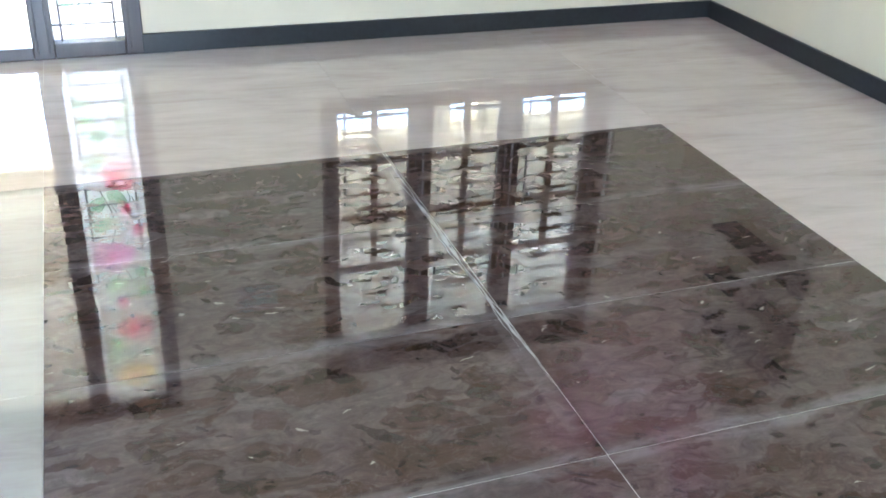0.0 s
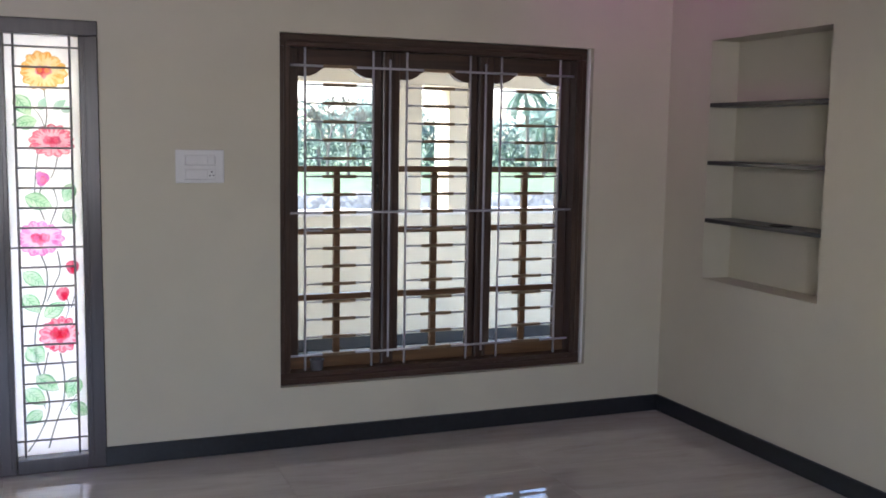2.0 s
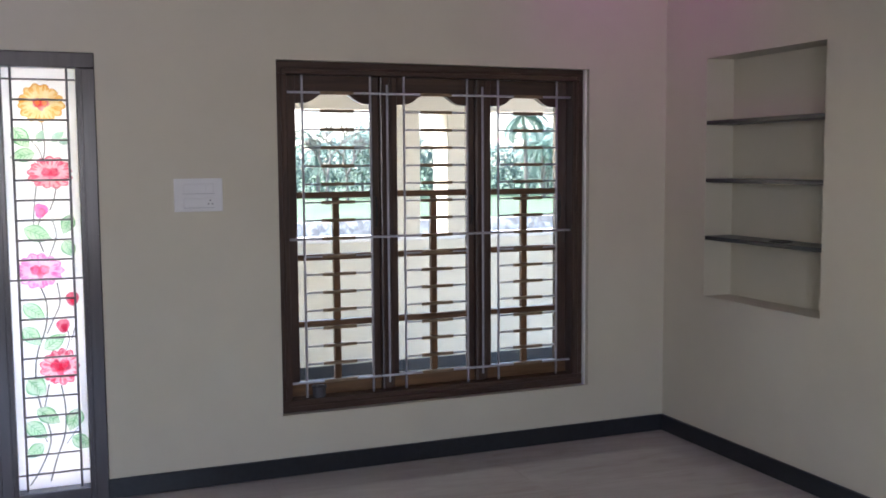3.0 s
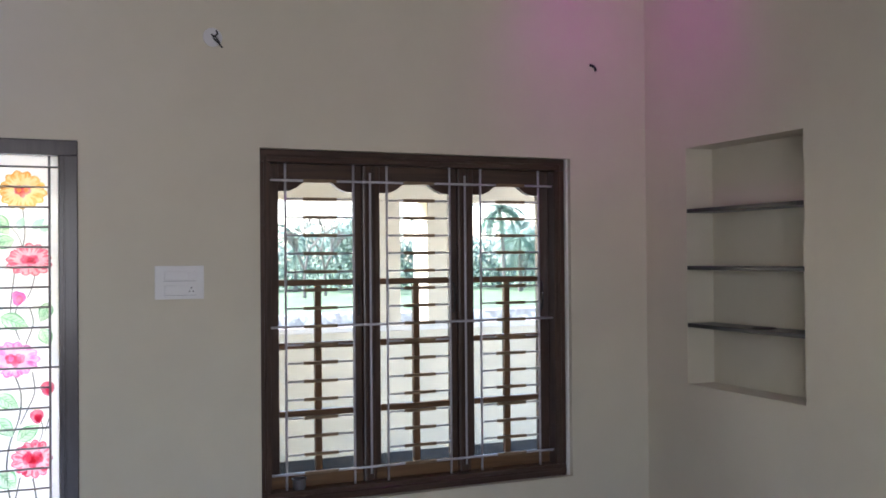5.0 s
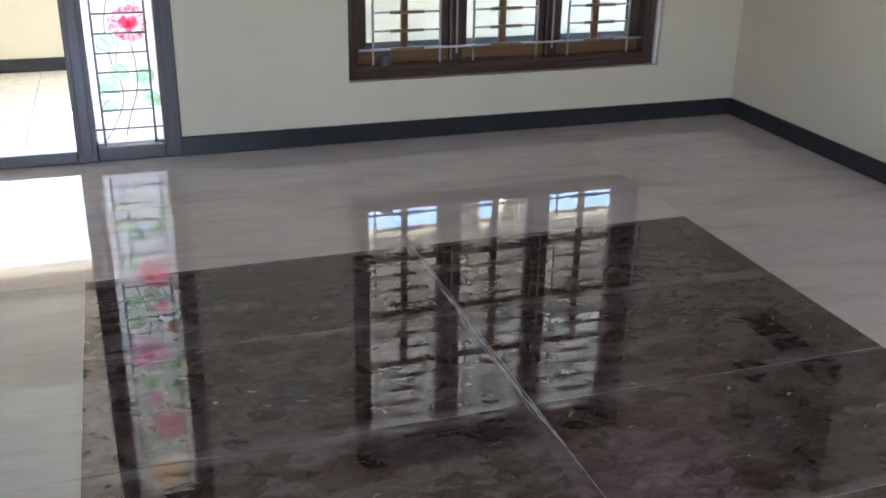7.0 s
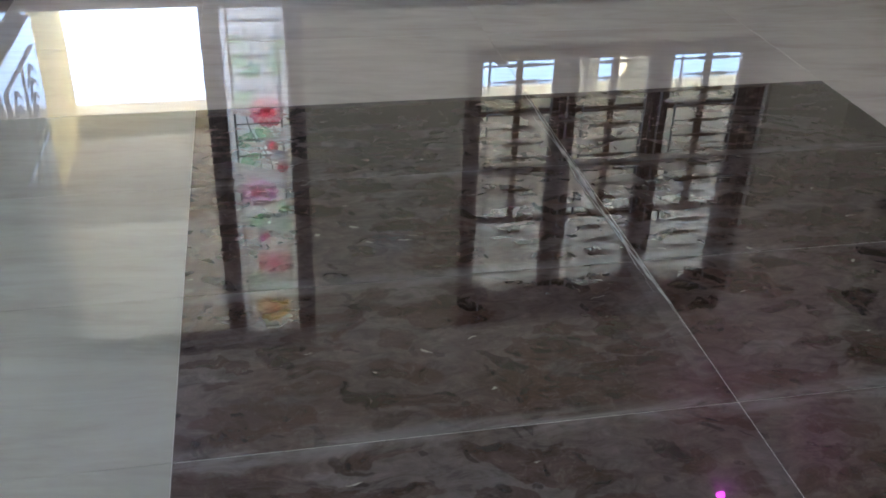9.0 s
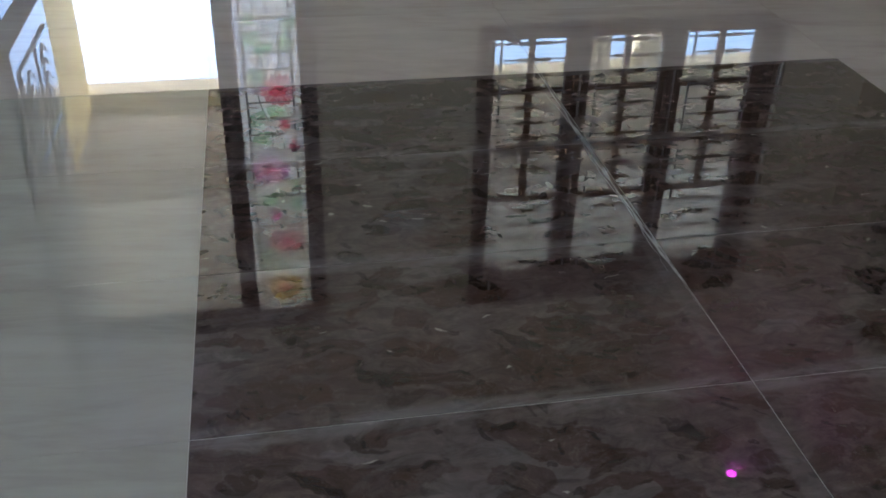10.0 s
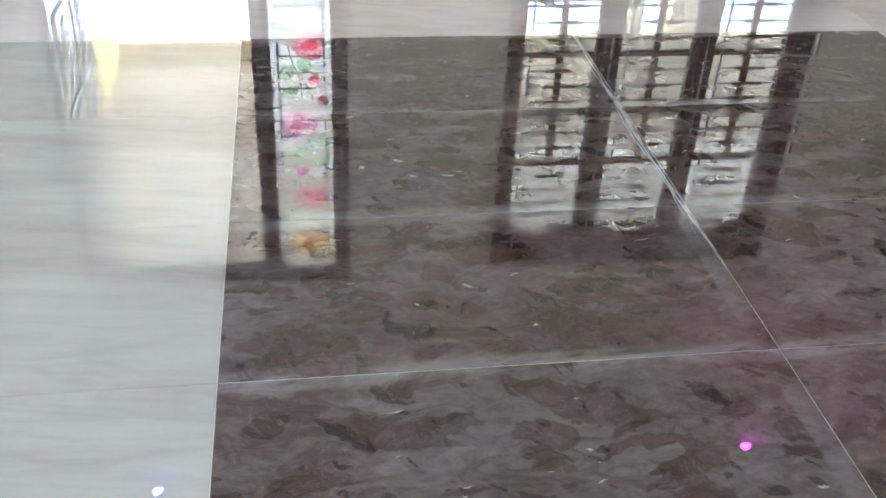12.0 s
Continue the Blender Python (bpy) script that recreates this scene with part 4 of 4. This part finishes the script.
def palm(seed, height, frond=2.3, count=17):
    rnd = random.Random(seed)
    ob = thing("palm_tree", (0, 0, 0), "coconut palm with a grey trunk and drooping fronds", "palm tree", "garden palms")
    bm = bmesh.new()
    p = Vector((0, 0, -0.1))
    lean = rnd.uniform(-0.08, 0.08)
    for i in range(8):
        q = p + Vector((lean * height / 8 * (i / 4), 0, height / 8))
        limb(bm, p, q, 0.14 - 0.007 * i, 0.133 - 0.007 * i, 8)
        p = q
    part("trunk", bm, BARK, ob)
    verts, faces = [], []
    for f in range(count):
        az = f * 2.399 + rnd.uniform(-0.2, 0.2)
        el = rnd.uniform(-0.5, 1.2)
        out = Vector((math.cos(az), math.sin(az), 0))
        acr = Vector((-out.y, out.x, 0))
        pos, ang, seg = p.copy(), el, frond / 14
        for i in range(14):
            d = out * math.cos(ang) + Vector((0, 0, math.sin(ang)))
            nxt = pos + d * seg
            up = acr.cross(d)
            ln = frond * 0.26 * math.sin(math.pi * (0.12 + 0.85 * i / 14)) + 0.05
            for s in (-1, 1):
                for half in (0.0, 0.5):
                    a = pos + d * seg * half
                    tip = a + acr * s * ln * 0.8 + d * ln * 0.5 - Vector((0, 0, ln * rnd.uniform(0.25, 0.6)))
                    k = len(verts)
                    verts.extend((a, a + d * 0.16, tip, a + d * 0.08 + up * 0.02))
                    faces.append((k, k + 1, k + 2, k + 3))
            k = len(verts)
            verts.extend((pos - acr * 0.015, pos + acr * 0.015, nxt + acr * 0.015, nxt - acr * 0.015))
            faces.append((k, k + 1, k + 2, k + 3))
            pos = nxt
            ang -= 0.085 + 0.05 * i / 14
    me = bpy.data.meshes.new("crown")
    me.from_pydata(verts, [], faces)
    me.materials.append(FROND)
    cr = new("crown", me)
    cr.parent = ob
    return ob


def stand(ob, x, y, turn=0.0):
    ob.matrix_basis = pose(x, y, GZ, 0, 0, turn)
    return ob


tree_a, tree_b = broad_tree(3, 5.2, 3.2), broad_tree(8, 4.6, 3.6)
tree_bare = broad_tree(5, 5.0, 3.0, bare=True)
palm_a, palm_b = palm(1, 5.0, 1.9, 28), palm(4, 3.4)
stand(palm_a, 22.2, 46)
stand(palm_b, 24.8, 49, 60)
stand(tree_a, 14.6, 50)
stand(tree_b, 26.5, 52, 40)
stand(tree_bare, 9.8, 44)
rnd = random.Random(11)
for i in range(20):
    x = -12 + 3.1 * i + rnd.uniform(-1, 1)
    src = (tree_a, tree_b, palm_b, tree_b, tree_a, palm_a)[i % 6]
    copy_thing(src, pose(x, 56 + rnd.uniform(-4, 8), GZ, 0, 0, rnd.uniform(0, 360)))
for x, y in ((6.5, 42), (11.5, 46), (8.2, 50)):
    copy_thing(tree_bare, pose(x, y, GZ, 0, 0, x * 47))

# shrubs that close the view behind the trees
rnd = random.Random(23)
verts, faces = [], []
for _ in range(36000):
    x = rnd.uniform(-20, 62)
    top = 3.3 + 1.4 * noise.noise(Vector((x * 0.22, 0, 0))) + 0.8 * noise.noise(Vector((x * 0.9, 5, 0)))
    p = Vector((x, 60 + rnd.uniform(-3, 3), GZ + abs(top) * rnd.random() ** 0.8))
    s = rnd.uniform(0.09, 0.24)
    m = Euler((rnd.uniform(0, 6), rnd.uniform(0, 6), rnd.uniform(0, 6))).to_matrix()
    i = len(verts)
    verts.extend(p + m @ Vector(c) for c in ((-s, 0, 0), (0, -s * 0.5, 0), (s, 0, 0), (0, s * 0.5, 0)))
    faces.append((i, i + 1, i + 2, i + 3))
me = bpy.data.meshes.new("shrubs")
me.from_pydata(verts, [], faces)
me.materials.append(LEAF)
tagged(new("shrubs", me), "dense green shrubs along the far side of the field", "shrubs", kind="stuff")

# marble tiles of the room floor
ROWS = [0.0, -0.71, -1.42] + [-1.42 - 0.602 * k for k in range(1, 12)]
COLS = [0.0, -1.146, -2.352, -3.568, -4.77, -5.97, LEFT]
dark_mesh = {}
lay = random.Random(6)
for ci in range(len(COLS) - 1):
    for ri in range(len(ROWS) - 1):
        x1, x0, y1, y0 = COLS[ci], COLS[ci + 1], ROWS[ri], max(ROWS[ri + 1], BACK)
        dark = ci in (1, 2) and ri >= 2
        gap = 0.0012 if dark else 0.0006
        w, h = round(x1 - x0 - 2 * gap, 4), round(y1 - y0 - 2 * gap, 4)
        pale = ci > 2 and ri >= 2
        key = (w, h, dark, pale)
        if key not in dark_mesh:
            dark_mesh[key] = mesh_of("tile", box(bmesh.new(), -w / 2, w / 2, -h / 2, h / 2, -0.010, 0.0), DARK if dark else PALE if pale else LIGHT)
        ob = new("tile", dark_mesh[key])
        ob.parent = floor
        ob.location = ((x0 + x1) / 2, (y0 + y1) / 2, 0.0)
        if dark:
            ob.rotation_euler = (radians(lay.uniform(-0.05, 0.05)), radians(lay.uniform(-0.03, 0.03)), 0)

# cement smears scraped along the joint in the middle of the dark panel
smear_mat = plain("dried_cement", (0.40, 0.395, 0.40), 0.7, 0.25, 30, 0.3)
for seed, y0, y1, off, width, sway in ((1, -1.02, -2.95, -0.008, 0.0042, 0.014), (2, -1.60, -2.78, -0.020, 0.0026, 0.016), (3, -1.85, -2.30, -0.014, 0.0120, 0.008), (4, -2.48, -2.86, -0.010, 0.0085, 0.010)):
    bm = bmesh.new()
    rows = []
    n = 90
    for i in range(n + 1):
        y = y0 + (y1 - y0) * i / n
        x = COLS[2] + off + sway * 1.7 * noise.noise(Vector((seed * 9.1, y * 3.2, 0))) + sway * 0.5 * noise.noise(Vector((seed * 3.3, y * 15, 4)))
        w = width * max(0.05, min(1.0, 6 * i / n, 6 - 6 * i / n) * (0.65 + 0.9 * noise.noise(Vector((seed, y * 18, 9)))))
        rows.append([bm.verts.new(p) for p in ((x - w, y, -0.002), (x - w * 0.5, y, 0.0007), (x + w * 0.5, y, 0.0007), (x + w, y, -0.002))])
    for p, q in zip(rows, rows[1:]):
        for a in range(3):
            bm.faces.new((p[a], p[a + 1], q[a + 1], q[a]))
    bmesh.ops.recalc_face_normals(bm, faces=bm.faces)
    part("cement_smear", bm, smear_mat, floor, "dried cement smear along the joint")
